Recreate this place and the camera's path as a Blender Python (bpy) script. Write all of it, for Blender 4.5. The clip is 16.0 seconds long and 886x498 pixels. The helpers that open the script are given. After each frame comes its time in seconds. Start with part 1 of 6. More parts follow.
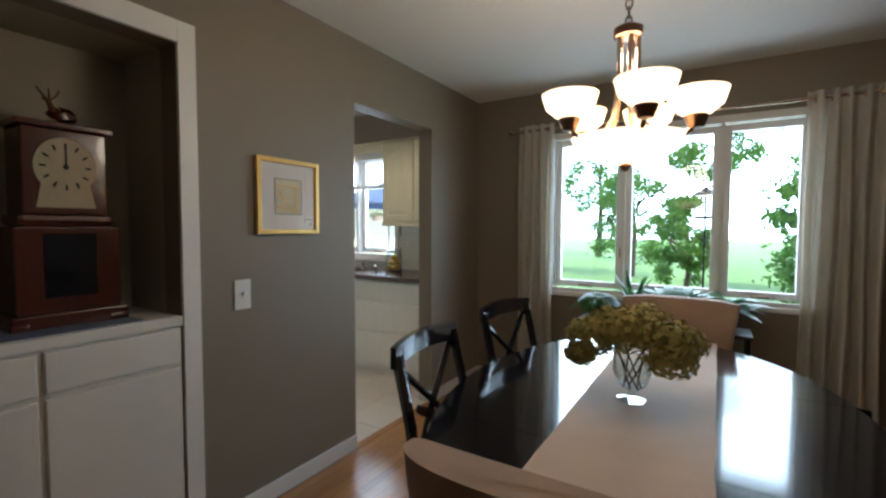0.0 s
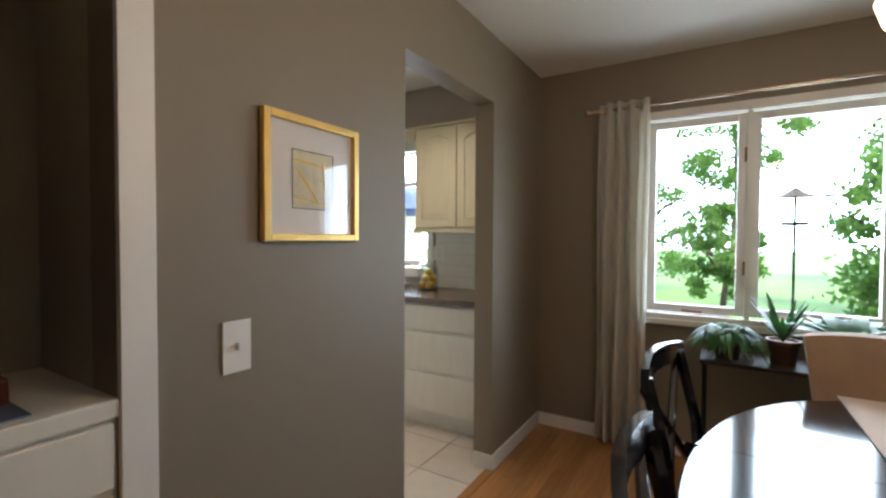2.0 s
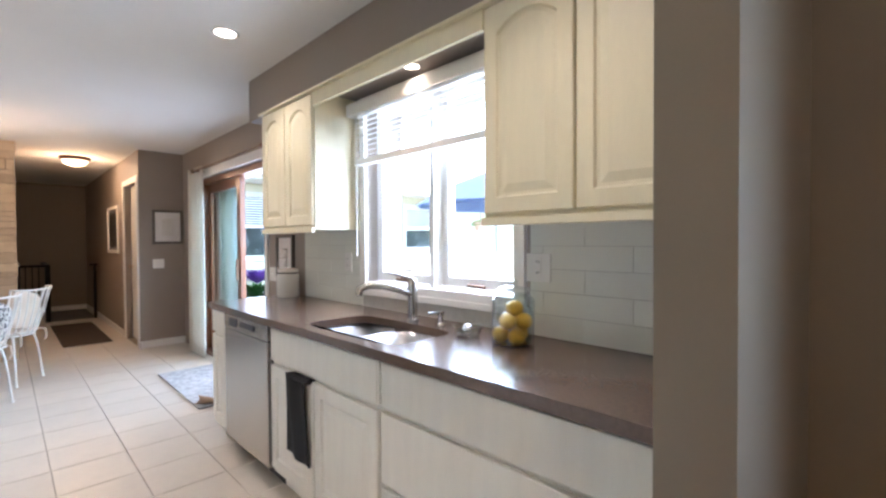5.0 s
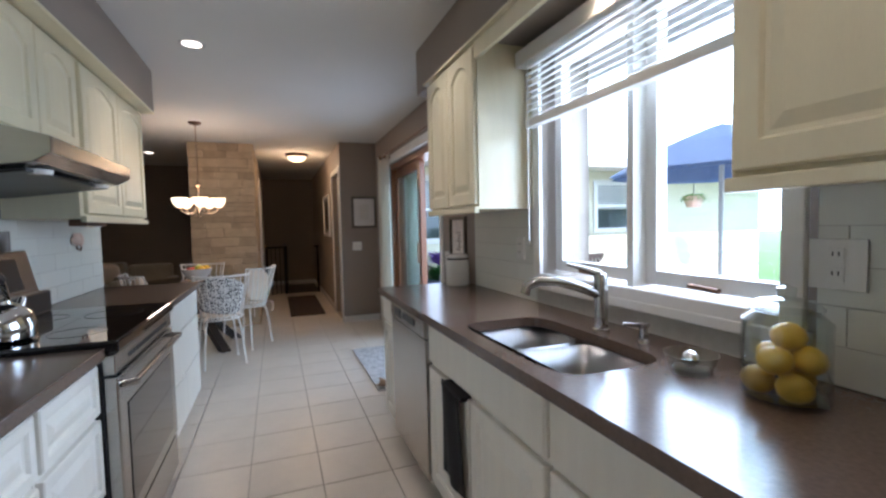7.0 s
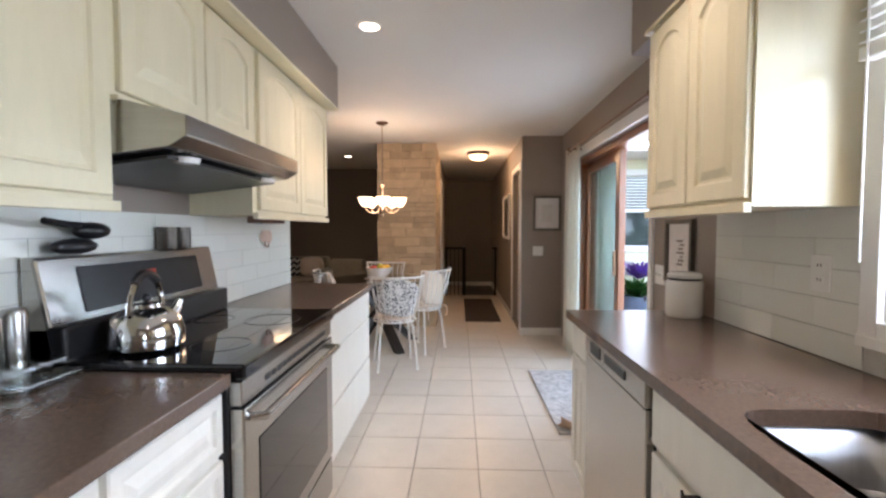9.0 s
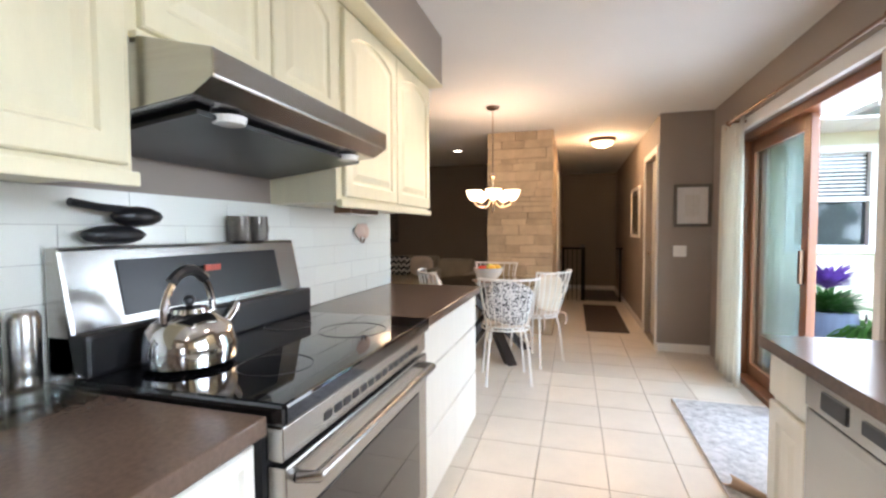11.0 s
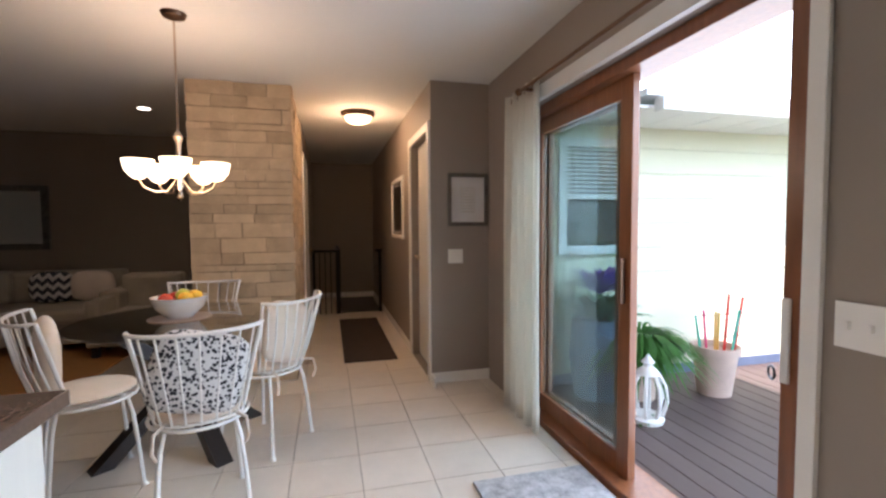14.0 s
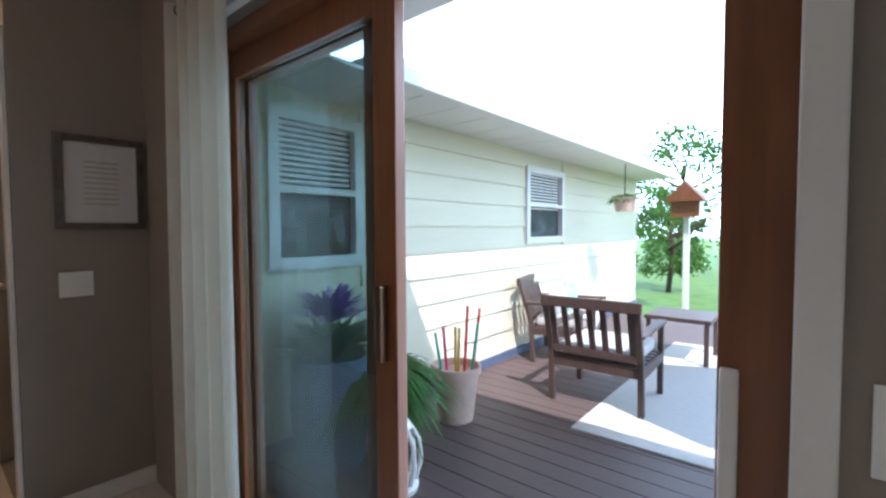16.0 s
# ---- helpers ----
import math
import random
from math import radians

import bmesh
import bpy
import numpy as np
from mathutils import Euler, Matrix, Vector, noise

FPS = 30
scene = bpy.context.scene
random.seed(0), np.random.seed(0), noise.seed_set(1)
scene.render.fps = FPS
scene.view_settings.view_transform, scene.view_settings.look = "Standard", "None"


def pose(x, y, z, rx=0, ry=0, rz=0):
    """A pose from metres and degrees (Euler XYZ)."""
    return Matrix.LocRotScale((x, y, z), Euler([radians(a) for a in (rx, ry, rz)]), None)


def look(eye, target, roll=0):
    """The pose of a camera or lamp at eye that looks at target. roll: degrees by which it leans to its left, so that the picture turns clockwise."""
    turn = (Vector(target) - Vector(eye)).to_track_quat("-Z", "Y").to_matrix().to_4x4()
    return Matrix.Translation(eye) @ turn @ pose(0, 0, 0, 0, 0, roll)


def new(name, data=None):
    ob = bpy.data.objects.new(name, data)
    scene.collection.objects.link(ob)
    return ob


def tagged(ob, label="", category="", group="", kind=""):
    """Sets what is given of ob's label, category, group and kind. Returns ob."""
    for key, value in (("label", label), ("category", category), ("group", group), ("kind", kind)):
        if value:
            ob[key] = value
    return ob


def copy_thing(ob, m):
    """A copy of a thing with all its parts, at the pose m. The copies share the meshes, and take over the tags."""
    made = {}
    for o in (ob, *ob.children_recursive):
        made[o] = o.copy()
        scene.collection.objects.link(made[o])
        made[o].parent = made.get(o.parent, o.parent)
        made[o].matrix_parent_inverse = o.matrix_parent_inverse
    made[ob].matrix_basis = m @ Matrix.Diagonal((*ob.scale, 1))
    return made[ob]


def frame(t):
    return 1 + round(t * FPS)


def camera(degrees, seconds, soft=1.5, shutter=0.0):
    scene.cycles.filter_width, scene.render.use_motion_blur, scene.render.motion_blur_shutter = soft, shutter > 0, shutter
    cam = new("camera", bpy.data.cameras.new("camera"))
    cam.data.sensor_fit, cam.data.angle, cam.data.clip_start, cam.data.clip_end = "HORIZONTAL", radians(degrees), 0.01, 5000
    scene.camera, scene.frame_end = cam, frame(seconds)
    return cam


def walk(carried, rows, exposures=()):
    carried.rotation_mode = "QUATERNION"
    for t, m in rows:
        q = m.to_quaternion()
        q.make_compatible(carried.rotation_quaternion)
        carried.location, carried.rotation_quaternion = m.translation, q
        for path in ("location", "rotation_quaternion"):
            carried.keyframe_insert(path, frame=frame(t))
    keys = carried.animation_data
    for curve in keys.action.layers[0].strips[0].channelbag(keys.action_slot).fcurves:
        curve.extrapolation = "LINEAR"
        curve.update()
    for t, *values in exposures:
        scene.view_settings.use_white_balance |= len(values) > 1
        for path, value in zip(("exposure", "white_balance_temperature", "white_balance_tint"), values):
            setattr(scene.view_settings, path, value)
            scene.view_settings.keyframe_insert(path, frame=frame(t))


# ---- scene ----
cam = camera(89.8, 16.0, soft=2.5)
PATH = [
    (0, (1.028, 1.729, 1.338), (-0.022, 3.429, 1.242), 0.2),
    (0.5, (0.902, 1.768, 1.33), (-0.278, 3.38, 1.242), 0.2),
    (1, (0.723, 1.878, 1.307), (-0.488, 3.468, 1.238), 0.0),
    (1.5, (0.528, 2.046, 1.306), (-0.638, 3.67, 1.251), 0.1),
    (2, (0.254, 2.258, 1.317), (-0.788, 3.964, 1.266), 0.3),
    (2.5, (0.072, 2.497, 1.302), (-0.911, 4.238, 1.258), -0.0),
    (3, (-0.119, 2.796, 1.3), (-1.035, 4.573, 1.242), 0.1),
    (3.5, (-0.267, 3.116, 1.308), (-1.144, 4.912, 1.269), -0.2),
    (4, (-0.389, 3.449, 1.271), (-1.432, 5.156, 1.266), 0.9),
    (4.5, (-0.524, 3.667, 1.256), (-1.743, 5.252, 1.272), 1.4),
    (5, (-0.655, 3.801, 1.298), (-2.076, 5.208, 1.264), -0.3),
    (5.2, (-0.679, 3.87, 1.294), (-2.2, 5.168, 1.258), -0.6),
    (7.3, (-1.105, 4.187, 1.299), (-3.0, 4.817, 1.191), -1.2),
    (7.5, (-1.153, 4.213, 1.294), (-3.065, 4.789, 1.191), -1.1),
    (8, (-1.321, 4.251, 1.297), (-3.276, 4.664, 1.202), -0.9),
    (8.5, (-1.49, 4.245, 1.297), (-3.477, 4.452, 1.205), -0.5),
    (9, (-1.643, 4.226, 1.305), (-3.64, 4.152, 1.216), 0.0),
    (9.5, (-1.78, 4.222, 1.309), (-3.742, 3.836, 1.244), 0.7),
    (9.7, (-1.821, 4.227, 1.306), (-3.757, 3.728, 1.243), 0.6),
    (11.8, (-2.411, 4.123, 1.245), (-4.326, 3.554, 1.16), -0.3),
    (12, (-2.503, 4.138, 1.254), (-4.432, 3.617, 1.163), -0.3),
    (12.5, (-2.777, 4.153, 1.27), (-4.744, 3.802, 1.171), -0.1),
    (13, (-3.047, 4.151, 1.26), (-5.042, 4.034, 1.165), -0.2),
    (13.5, (-3.357, 4.178, 1.28), (-5.348, 4.339, 1.179), -0.3),
    (14, (-3.654, 4.189, 1.281), (-5.589, 4.686, 1.18), -0.4),
    (14.5, (-3.937, 4.224, 1.272), (-5.73, 5.105, 1.179), -0.2),
    (15, (-4.183, 4.329, 1.281), (-5.799, 5.504, 1.173), -0.1),
    (15.5, (-4.411, 4.523, 1.284), (-5.869, 5.887, 1.164), -0.0),
    (16, (-4.582, 4.712, 1.275), (-5.861, 6.247, 1.189), -0.3),
]
walk(cam, [(t, look(eye, target, roll)) for t, eye, target, roll in PATH],
     [(0, 0.7, 5900, 14), (2, 1.1, 6350, 18), (3.5, 1.25, 6500, 21), (4, 1.25, 6350, 21), (5, 1.65, 5750, 23), (7.5, 0.55, 5650, 20), (8.5, 0.95, 6000, 23), (9.5, 1.55, 6400, 26), (12, 1.8, 6300, 21), (13, 1.65, 6200, 22), (14.2, 1.1, 6100, 26), (15, 0.7, 5850, 23), (16, 0.3, 5650, 21)])

# ---- world, sun, large lights ----
world = bpy.data.worlds.new("world")
scene.world = world
world.use_nodes = True
wn = world.node_tree.nodes
sky = wn.new("ShaderNodeTexSky")
sky.sky_type, sky.sun_disc = "NISHITA", False
sky.sun_elevation, sky.sun_rotation = radians(52), radians(125)
wn["Background"].inputs[1].default_value = 0.15
world.node_tree.links.new(sky.outputs[0], wn["Background"].inputs[0])


def lamp(name, kind, energy, color, m, **extra):
    data = bpy.data.lights.new(name, kind)
    data.energy, data.color = energy, color
    if kind == "AREA":
        data.shape, data.size, data.size_y = "RECTANGLE", extra["size"], extra["size_y"]
    elif kind == "SPOT":
        data.spot_size, data.spot_blend, data.shadow_soft_size = radians(extra["angle"]), 0.8, 0.05
    elif kind == "SUN":
        data.angle = radians(0.6)
    else:
        data.shadow_soft_size = extra["radius"]
    ob = new(name, data)
    ob.matrix_world = m
    return ob


lamp("sun", "SUN", 5.0, (1, 0.95, 0.86), look((20, -14, 31), (0, 0, 0)))
DAY = (0.74, 0.88, 1.0)
lamp("daylight_dining", "AREA", 13, DAY, pose(0.7, 5.56, 1.47, -90, 0, 0), size=1.7, size_y=1.1)
lamp("daylight_kitchen", "AREA", 14, DAY, pose(-2.3, 5.62, 1.5, -90, 0, 0), size=1.0, size_y=0.9)
lamp("daylight_door", "AREA", 16, DAY, pose(-5.6, 5.80, 1.05, -90, 0, 0), size=1.7, size_y=1.9)
WARM = (1, 0.80, 0.56)
lamp("chandelier_glow", "POINT", 11, WARM, pose(0.763, 3.3, 1.89), radius=0.16)
lamp("pendant_glow", "POINT", 8, WARM, pose(-6.40, 3.40, 1.70), radius=0.14)
lamp("hall_glow", "POINT", 8, (1, 0.68, 0.36), pose(-8.30, 4.50, 2.24), radius=0.1)
lamp("can_glow", "SPOT", 13, (1, 0.88, 0.72), pose(-3.22, 4.68, 2.425), angle=125)
lamp("can_glow_near", "SPOT", 13, (1, 0.88, 0.72), pose(-1.37, 4.5, 2.425), angle=125)
lamp("can_glow_far", "SPOT", 13, (1, 0.88, 0.72), pose(-4.17, 3.72, 2.425), angle=125)
lamp("sink_can_glow", "SPOT", 5, (1, 0.8, 0.55), pose(-2.3, 5.2, 2.11), angle=120)
lamp("living_can_glow", "SPOT", 8, (1, 0.82, 0.6), pose(-8.582, 2.488, 2.425), angle=120)


# ---- materials ----
def mat(name, color, rough=0.5, metal=0.0, var=0.12, scale=6.0, bump=0.0, bscale=80.0, coat=0.0, stretch=(1, 1, 1), per_object=0.0, emit=0.0, sheen=0.0, rvar=0.1, second=None):
    m = bpy.data.materials.new(name)
    m.use_nodes = True
    nt = m.node_tree
    n, l = nt.nodes, nt.links
    b = n["Principled BSDF"]
    b.inputs["Roughness"].default_value, b.inputs["Metallic"].default_value = rough, metal
    b.inputs["Coat Weight"].default_value = coat
    b.inputs["Sheen Weight"].default_value = sheen
    tc = n.new("ShaderNodeTexCoord")
    mp = n.new("ShaderNodeMapping")
    mp.inputs["Scale"].default_value = stretch
    l.new(tc.outputs["Object"], mp.inputs[0])
    nz = n.new("ShaderNodeTexNoise")
    nz.inputs["Scale"].default_value, nz.inputs["Detail"].default_value = scale, 6
    l.new(mp.outputs[0], nz.inputs["Vector"])
    fine = n.new("ShaderNodeTexNoise")
    fine.inputs["Scale"].default_value, fine.inputs["Detail"].default_value = bscale, 4
    l.new(mp.outputs[0], fine.inputs["Vector"])
    add = n.new("ShaderNodeMath")
    add.operation = "MULTIPLY_ADD"
    add.inputs[1].default_value = 0.35
    l.new(fine.outputs[0], add.inputs[0])
    l.new(nz.outputs[0], add.inputs[2])
    ramp = n.new("ShaderNodeMapRange")
    ramp.inputs[1].default_value, ramp.inputs[2].default_value = 0.35, 1.0
    l.new(add.outputs[0], ramp.inputs[0])
    last = ramp.outputs[0]
    if per_object:
        info = n.new("ShaderNodeObjectInfo")
        mix = n.new("ShaderNodeMix")
        mix.inputs[0].default_value = per_object
        l.new(last, mix.inputs[2])
        l.new(info.outputs["Random"], mix.inputs[3])
        last = mix.outputs[0]
    cr = n.new("ShaderNodeMix")
    cr.data_type = "RGBA"
    dark = tuple(c * (1 - var) for c in color)
    light = second or tuple(min(1, c * (1 + var)) for c in color)
    cr.inputs[6].default_value, cr.inputs[7].default_value = (*dark, 1), (*light, 1)
    l.new(last, cr.inputs[0])
    l.new(cr.outputs[2], b.inputs["Base Color"])
    if rvar:
        rr = n.new("ShaderNodeMapRange")
        rr.inputs[3].default_value, rr.inputs[4].default_value = max(0.02, rough - rvar * rough), min(1, rough + rvar * rough)
        l.new(nz.outputs[0], rr.inputs[0])
        l.new(rr.outputs[0], b.inputs["Roughness"])
    if bump:
        bp = n.new("ShaderNodeBump")
        bp.inputs["Strength"].default_value, bp.inputs["Distance"].default_value = bump, 0.004
        l.new(add.outputs[0], bp.inputs["Height"])
        l.new(bp.outputs[0], b.inputs["Normal"])
    if emit:
        b.inputs["Emission Color"].default_value = (*color, 1)
        b.inputs["Emission Strength"].default_value = emit
    return m


def glass(name, tint=(1, 1, 1), gloss=1.0):
    m = bpy.data.materials.new(name)
    m.use_nodes = True
    n, l = m.node_tree.nodes, m.node_tree.links
    n.remove(n["Principled BSDF"])
    tr, gl, mx, fr, pw, mul = (n.new("ShaderNode" + k) for k in ("BsdfTransparent", "BsdfGlossy", "MixShader", "LayerWeight", "Math", "Math"))
    tr.inputs[0].default_value = (*tint, 1)
    gl.inputs["Roughness"].default_value = 0.02
    fr.inputs[0].default_value = 0.5
    pw.operation, pw.inputs[1].default_value = "POWER", 4.0
    mul.operation, mul.inputs[1].default_value, mul.inputs[2].default_value = "MULTIPLY_ADD", 0.7 * gloss, 0.035 * gloss
    l.new(fr.outputs["Facing"], pw.inputs[0])
    l.new(pw.outputs[0], mul.inputs[0])
    l.new(mul.outputs[0], mx.inputs[0])
    l.new(tr.outputs[0], mx.inputs[1])
    l.new(gl.outputs[0], mx.inputs[2])
    l.new(mx.outputs[0], n["Material Output"].inputs[0])
    return m


M = {
    "taupe": mat("taupe_paint", (0.235, 0.195, 0.143), 0.55, var=0.05, scale=2, bump=0.12, bscale=160),
    "greywall": mat("grey_paint", (0.285, 0.235, 0.195), 0.55, var=0.05, scale=2, bump=0.12, bscale=160),
    "ceiling": mat("ceiling_paint", (0.72, 0.70, 0.66), 0.8, var=0.03, scale=2, bump=0.15, bscale=120),
    "white": mat("white_paint", (0.74, 0.71, 0.64), 0.4, var=0.04, scale=5, bump=0.06),
    "trim": mat("trim_paint", (0.78, 0.76, 0.72), 0.4, var=0.04, scale=5, bump=0.05),
    "cream": mat("cream_cabinet", (0.76, 0.685, 0.475), 0.33, var=0.05, scale=4, bump=0.08, bscale=60, stretch=(6, 6, 1)),
    "whitecab": mat("white_cabinet", (0.76, 0.73, 0.65), 0.35, var=0.05, scale=4, bump=0.08, bscale=60, stretch=(6, 6, 1)),
    "sinksteel": mat("satin_steel", (0.38, 0.38, 0.38), 0.36, 1.0, var=0.08, scale=5, bump=0.03, bscale=200, stretch=(1, 20, 1)),
    "panelglass": mat("satin_black_panel", (0.008, 0.009, 0.011), 0.3, var=0.2, scale=9),
    "counter": mat("quartz_counter", (0.125, 0.084, 0.062), 0.2, var=0.2, scale=90, bscale=400, rvar=0.04),
    "subway": mat("glass_tile", (0.76, 0.76, 0.69), 0.12, var=0.04, scale=2, bump=0.04, bscale=10, per_object=0.5),
    "grout": mat("grout", (0.55, 0.53, 0.48), 0.9, var=0.1, scale=30, bump=0.2),
    "tile": mat("floor_tile", (0.67, 0.60, 0.51), 0.3, var=0.10, scale=7, bump=0.1, bscale=40, per_object=0.35),
    "tilegrout": mat("tile_grout", (0.30, 0.25, 0.19), 0.9, var=0.2, scale=30),
    "oak": mat("oak_strip", (0.42, 0.20, 0.07), 0.22, var=0.3, scale=5, bump=0.06, stretch=(14, 1.2, 8), per_object=0.45),
    "oakgap": mat("floor_gap", (0.10, 0.05, 0.02), 0.8),
    "black": mat("black_wood", (0.007, 0.007, 0.010), 0.12, var=0.3, scale=8, bump=0.02, coat=0.3),
    # also colours the flat sheet that paints the stair opening's shade
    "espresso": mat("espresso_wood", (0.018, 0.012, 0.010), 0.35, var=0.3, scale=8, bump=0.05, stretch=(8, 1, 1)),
    "steel": mat("stainless_steel", (0.44, 0.43, 0.41), 0.24, 1.0, var=0.08, scale=3, bump=0.03, bscale=200, stretch=(1, 1, 30)),
    "chrome": mat("chrome", (0.75, 0.75, 0.75), 0.09, 1.0, var=0.03),
    "blackglass": mat("black_glass", (0.006, 0.006, 0.007), 0.04, var=0.2, coat=0.4),
    "blackplastic": mat("black_plastic", (0.012, 0.012, 0.013), 0.35, var=0.2),
    "bronze": mat("bronze", (0.20, 0.12, 0.08), 0.3, 1.0, var=0.15),
    "nickel": mat("brushed_nickel", (0.62, 0.50, 0.40), 0.25, 1.0, var=0.08),
    "shade": mat("lit_glass_shade", (1.0, 0.78, 0.48), 0.4, var=0.03, emit=1.5),
    "bulb": mat("lit_lens", (1.0, 0.86, 0.66), 0.4, var=0.02, emit=4.0),
    "curtain": mat("linen_curtain", (0.78, 0.74, 0.66), 0.9, var=0.06, scale=4, bump=0.2, bscale=300, sheen=0.3),
    "cedar": mat("stained_wood", (0.22, 0.08, 0.032), 0.3, var=0.3, scale=4, bump=0.08, stretch=(10, 10, 0.8)),
    "glass": glass("window_glass"),
    "tinted": glass("door_glass", (0.55, 0.66, 0.66), 1.6),
    "clear": glass("clear_glass", (0.93, 0.96, 0.95), 2.0),
    "stone": mat("limestone", (0.48, 0.355, 0.225), 0.85, var=0.34, scale=9, bump=0.7, bscale=45, per_object=0.5),
    "mortar": mat("mortar", (0.20, 0.155, 0.105), 0.95, var=0.2, scale=20, bump=0.4),
    "siding": mat("cream_siding", (0.72, 0.68, 0.50), 0.6, var=0.04, scale=5, bump=0.08, stretch=(1, 0.3, 4)),
    "deck": mat("composite_deck", (0.135, 0.095, 0.085), 0.6, var=0.18, scale=5, bump=0.2, stretch=(0.8, 14, 4), per_object=0.4),
    "teak": mat("dark_teak", (0.085, 0.052, 0.042), 0.5, var=0.25, scale=6, bump=0.15, stretch=(6, 6, 1)),
    "grass": mat("lawn", (0.10, 0.20, 0.035), 0.9, var=0.35, scale=3, bump=0.6, bscale=60),
    "leaf": mat("leaves", (0.12, 0.24, 0.05), 0.6, var=0.45, scale=2.5, per_object=0.1),
    "fernleaf": mat("fern_leaves", (0.06, 0.19, 0.03), 0.5, var=0.4, scale=12),
    "houseleaf": mat("house_plant_leaves", (0.045, 0.15, 0.035), 0.35, var=0.4, scale=12),
    "bark": mat("bark", (0.09, 0.065, 0.045), 0.95, var=0.4, scale=12, bump=0.8),
    "terracotta": mat("pale_terracotta", (0.62, 0.45, 0.36), 0.8, var=0.12, scale=9, bump=0.2),
    "mahogany": mat("mahogany", (0.065, 0.014, 0.008), 0.22, var=0.4, scale=5, bump=0.04, stretch=(1, 1, 0.2), coat=0.3),
    "dial": mat("clock_dial", (0.42, 0.35, 0.21), 0.5, var=0.12, scale=14),
    "ink": mat("black_ink", (0.02, 0.018, 0.015), 0.6),
    "gold": mat("gold_frame", (0.78, 0.50, 0.14), 0.35, 0.4, var=0.12, scale=10, bump=0.06),
    "silver": mat("silver_frame", (0.16, 0.145, 0.125), 0.35, 0.8, var=0.35, scale=20, bump=0.2),
    "paper": mat("white_mat_board", (0.74, 0.71, 0.68), 0.85, var=0.02),
    "stroke": mat("yellow_ochre", (0.72, 0.50, 0.10), 0.7, var=0.15, scale=30),
    "print": mat("print_paper", (0.66, 0.60, 0.44), 0.8, var=0.25, scale=14),
    "runner": mat("linen_runner", (0.70, 0.58, 0.50), 0.9, var=0.06, scale=8, bump=0.35, bscale=350),
    "tan": mat("tan_upholstery", (0.40, 0.27, 0.18), 0.9, var=0.12, scale=10, bump=0.3, bscale=220, sheen=0.2),
    "hydrangea": mat("hydrangea_petals", (0.36, 0.38, 0.07), 0.8, var=0.5, scale=14, second=(0.62, 0.48, 0.17)),
    "wirewhite": mat("white_enamel", (0.80, 0.77, 0.72), 0.35, var=0.04),
    "cushion": mat("cream_cushion", (0.72, 0.60, 0.48), 0.95, var=0.08, scale=9, bump=0.2, sheen=0.3),
    "ceramic": mat("white_ceramic", (0.82, 0.80, 0.76), 0.15, var=0.03),
    "lemon": mat("lemon_skin", (0.72, 0.43, 0.035), 0.4, var=0.15, scale=20, bump=0.2, bscale=120),
    "redfruit": mat("red_apple", (0.55, 0.06, 0.03), 0.35, var=0.3, scale=12),
    "greenfruit": mat("green_pear", (0.45, 0.50, 0.08), 0.4, var=0.2, scale=12),
    "towel": mat("black_towel", (0.012, 0.012, 0.014), 0.95, var=0.3, scale=30, bump=0.5, bscale=300),
    "darkrug": mat("dark_rug", (0.045, 0.03, 0.022), 0.95, var=0.3, scale=14, bump=0.5, bscale=260),
    "shagrug": mat("grey_woven_rug", (0.42, 0.42, 0.42), 0.95, var=0.5, scale=26, bump=0.8, bscale=120),
    "outrug": mat("outdoor_rug", (0.62, 0.60, 0.56), 0.9, var=0.06, scale=20, bump=0.3),
    "sofa": mat("beige_sofa", (0.36, 0.31, 0.23), 0.95, var=0.1, scale=8, bump=0.3, bscale=200),
    "cabinetred": mat("cherry_wood", (0.14, 0.035, 0.015), 0.3, var=0.3, scale=5, stretch=(1, 1, 5)),
    "mirror": mat("mirror", (0.75, 0.76, 0.75), 0.03, 1.0, var=0.0, rvar=0),
    "iron": mat("black_iron", (0.012, 0.010, 0.010), 0.45, 0.6, var=0.2),
    "umbrella": mat("blue_canvas", (0.16, 0.24, 0.40), 0.85, var=0.1, scale=6),
    "aqua": mat("aqua_fabric", (0.35, 0.58, 0.55), 0.9, var=0.3, scale=18),
    "purple": mat("purple_petals", (0.22, 0.10, 0.45), 0.7, var=0.4, scale=20),
    "pinkstick": mat("pink_glass", (0.85, 0.10, 0.25), 0.25, var=0.05),
    "redstick": mat("red_glass", (0.80, 0.06, 0.05), 0.25, var=0.05),
    "tealstick": mat("teal_glass", (0.06, 0.50, 0.38), 0.25, var=0.05),
    "darkglass": mat("dark_window", (0.05, 0.06, 0.06), 0.05, var=0.3, scale=3),
    # emissive pale blue for the added arc that blows out the outdoor view
    "sky_glow": mat("added_sky_glow", (0.68, 0.87, 1.0), 1.0, var=0.0, emit=4.0),
    "niche": mat("niche_paint", (0.40, 0.37, 0.28), 0.6, var=0.05, scale=2, bump=0.1),
    "bluegrey": mat("blue_grey_barrel", (0.10, 0.13, 0.20), 0.5, var=0.2, scale=6, stretch=(6, 6, 0.5)),
}


def translucent(m, share):
    n, l = m.node_tree.nodes, m.node_tree.links
    b = n["Principled BSDF"]
    t, mx = n.new("ShaderNodeBsdfTranslucent"), n.new("ShaderNodeMixShader")
    l.new(b.inputs["Base Color"].links[0].from_socket, t.inputs[0])
    mx.inputs[0].default_value = share
    l.new(b.outputs[0], mx.inputs[1])
    l.new(t.outputs[0], mx.inputs[2])
    l.new(mx.outputs[0], n["Material Output"].inputs[0])


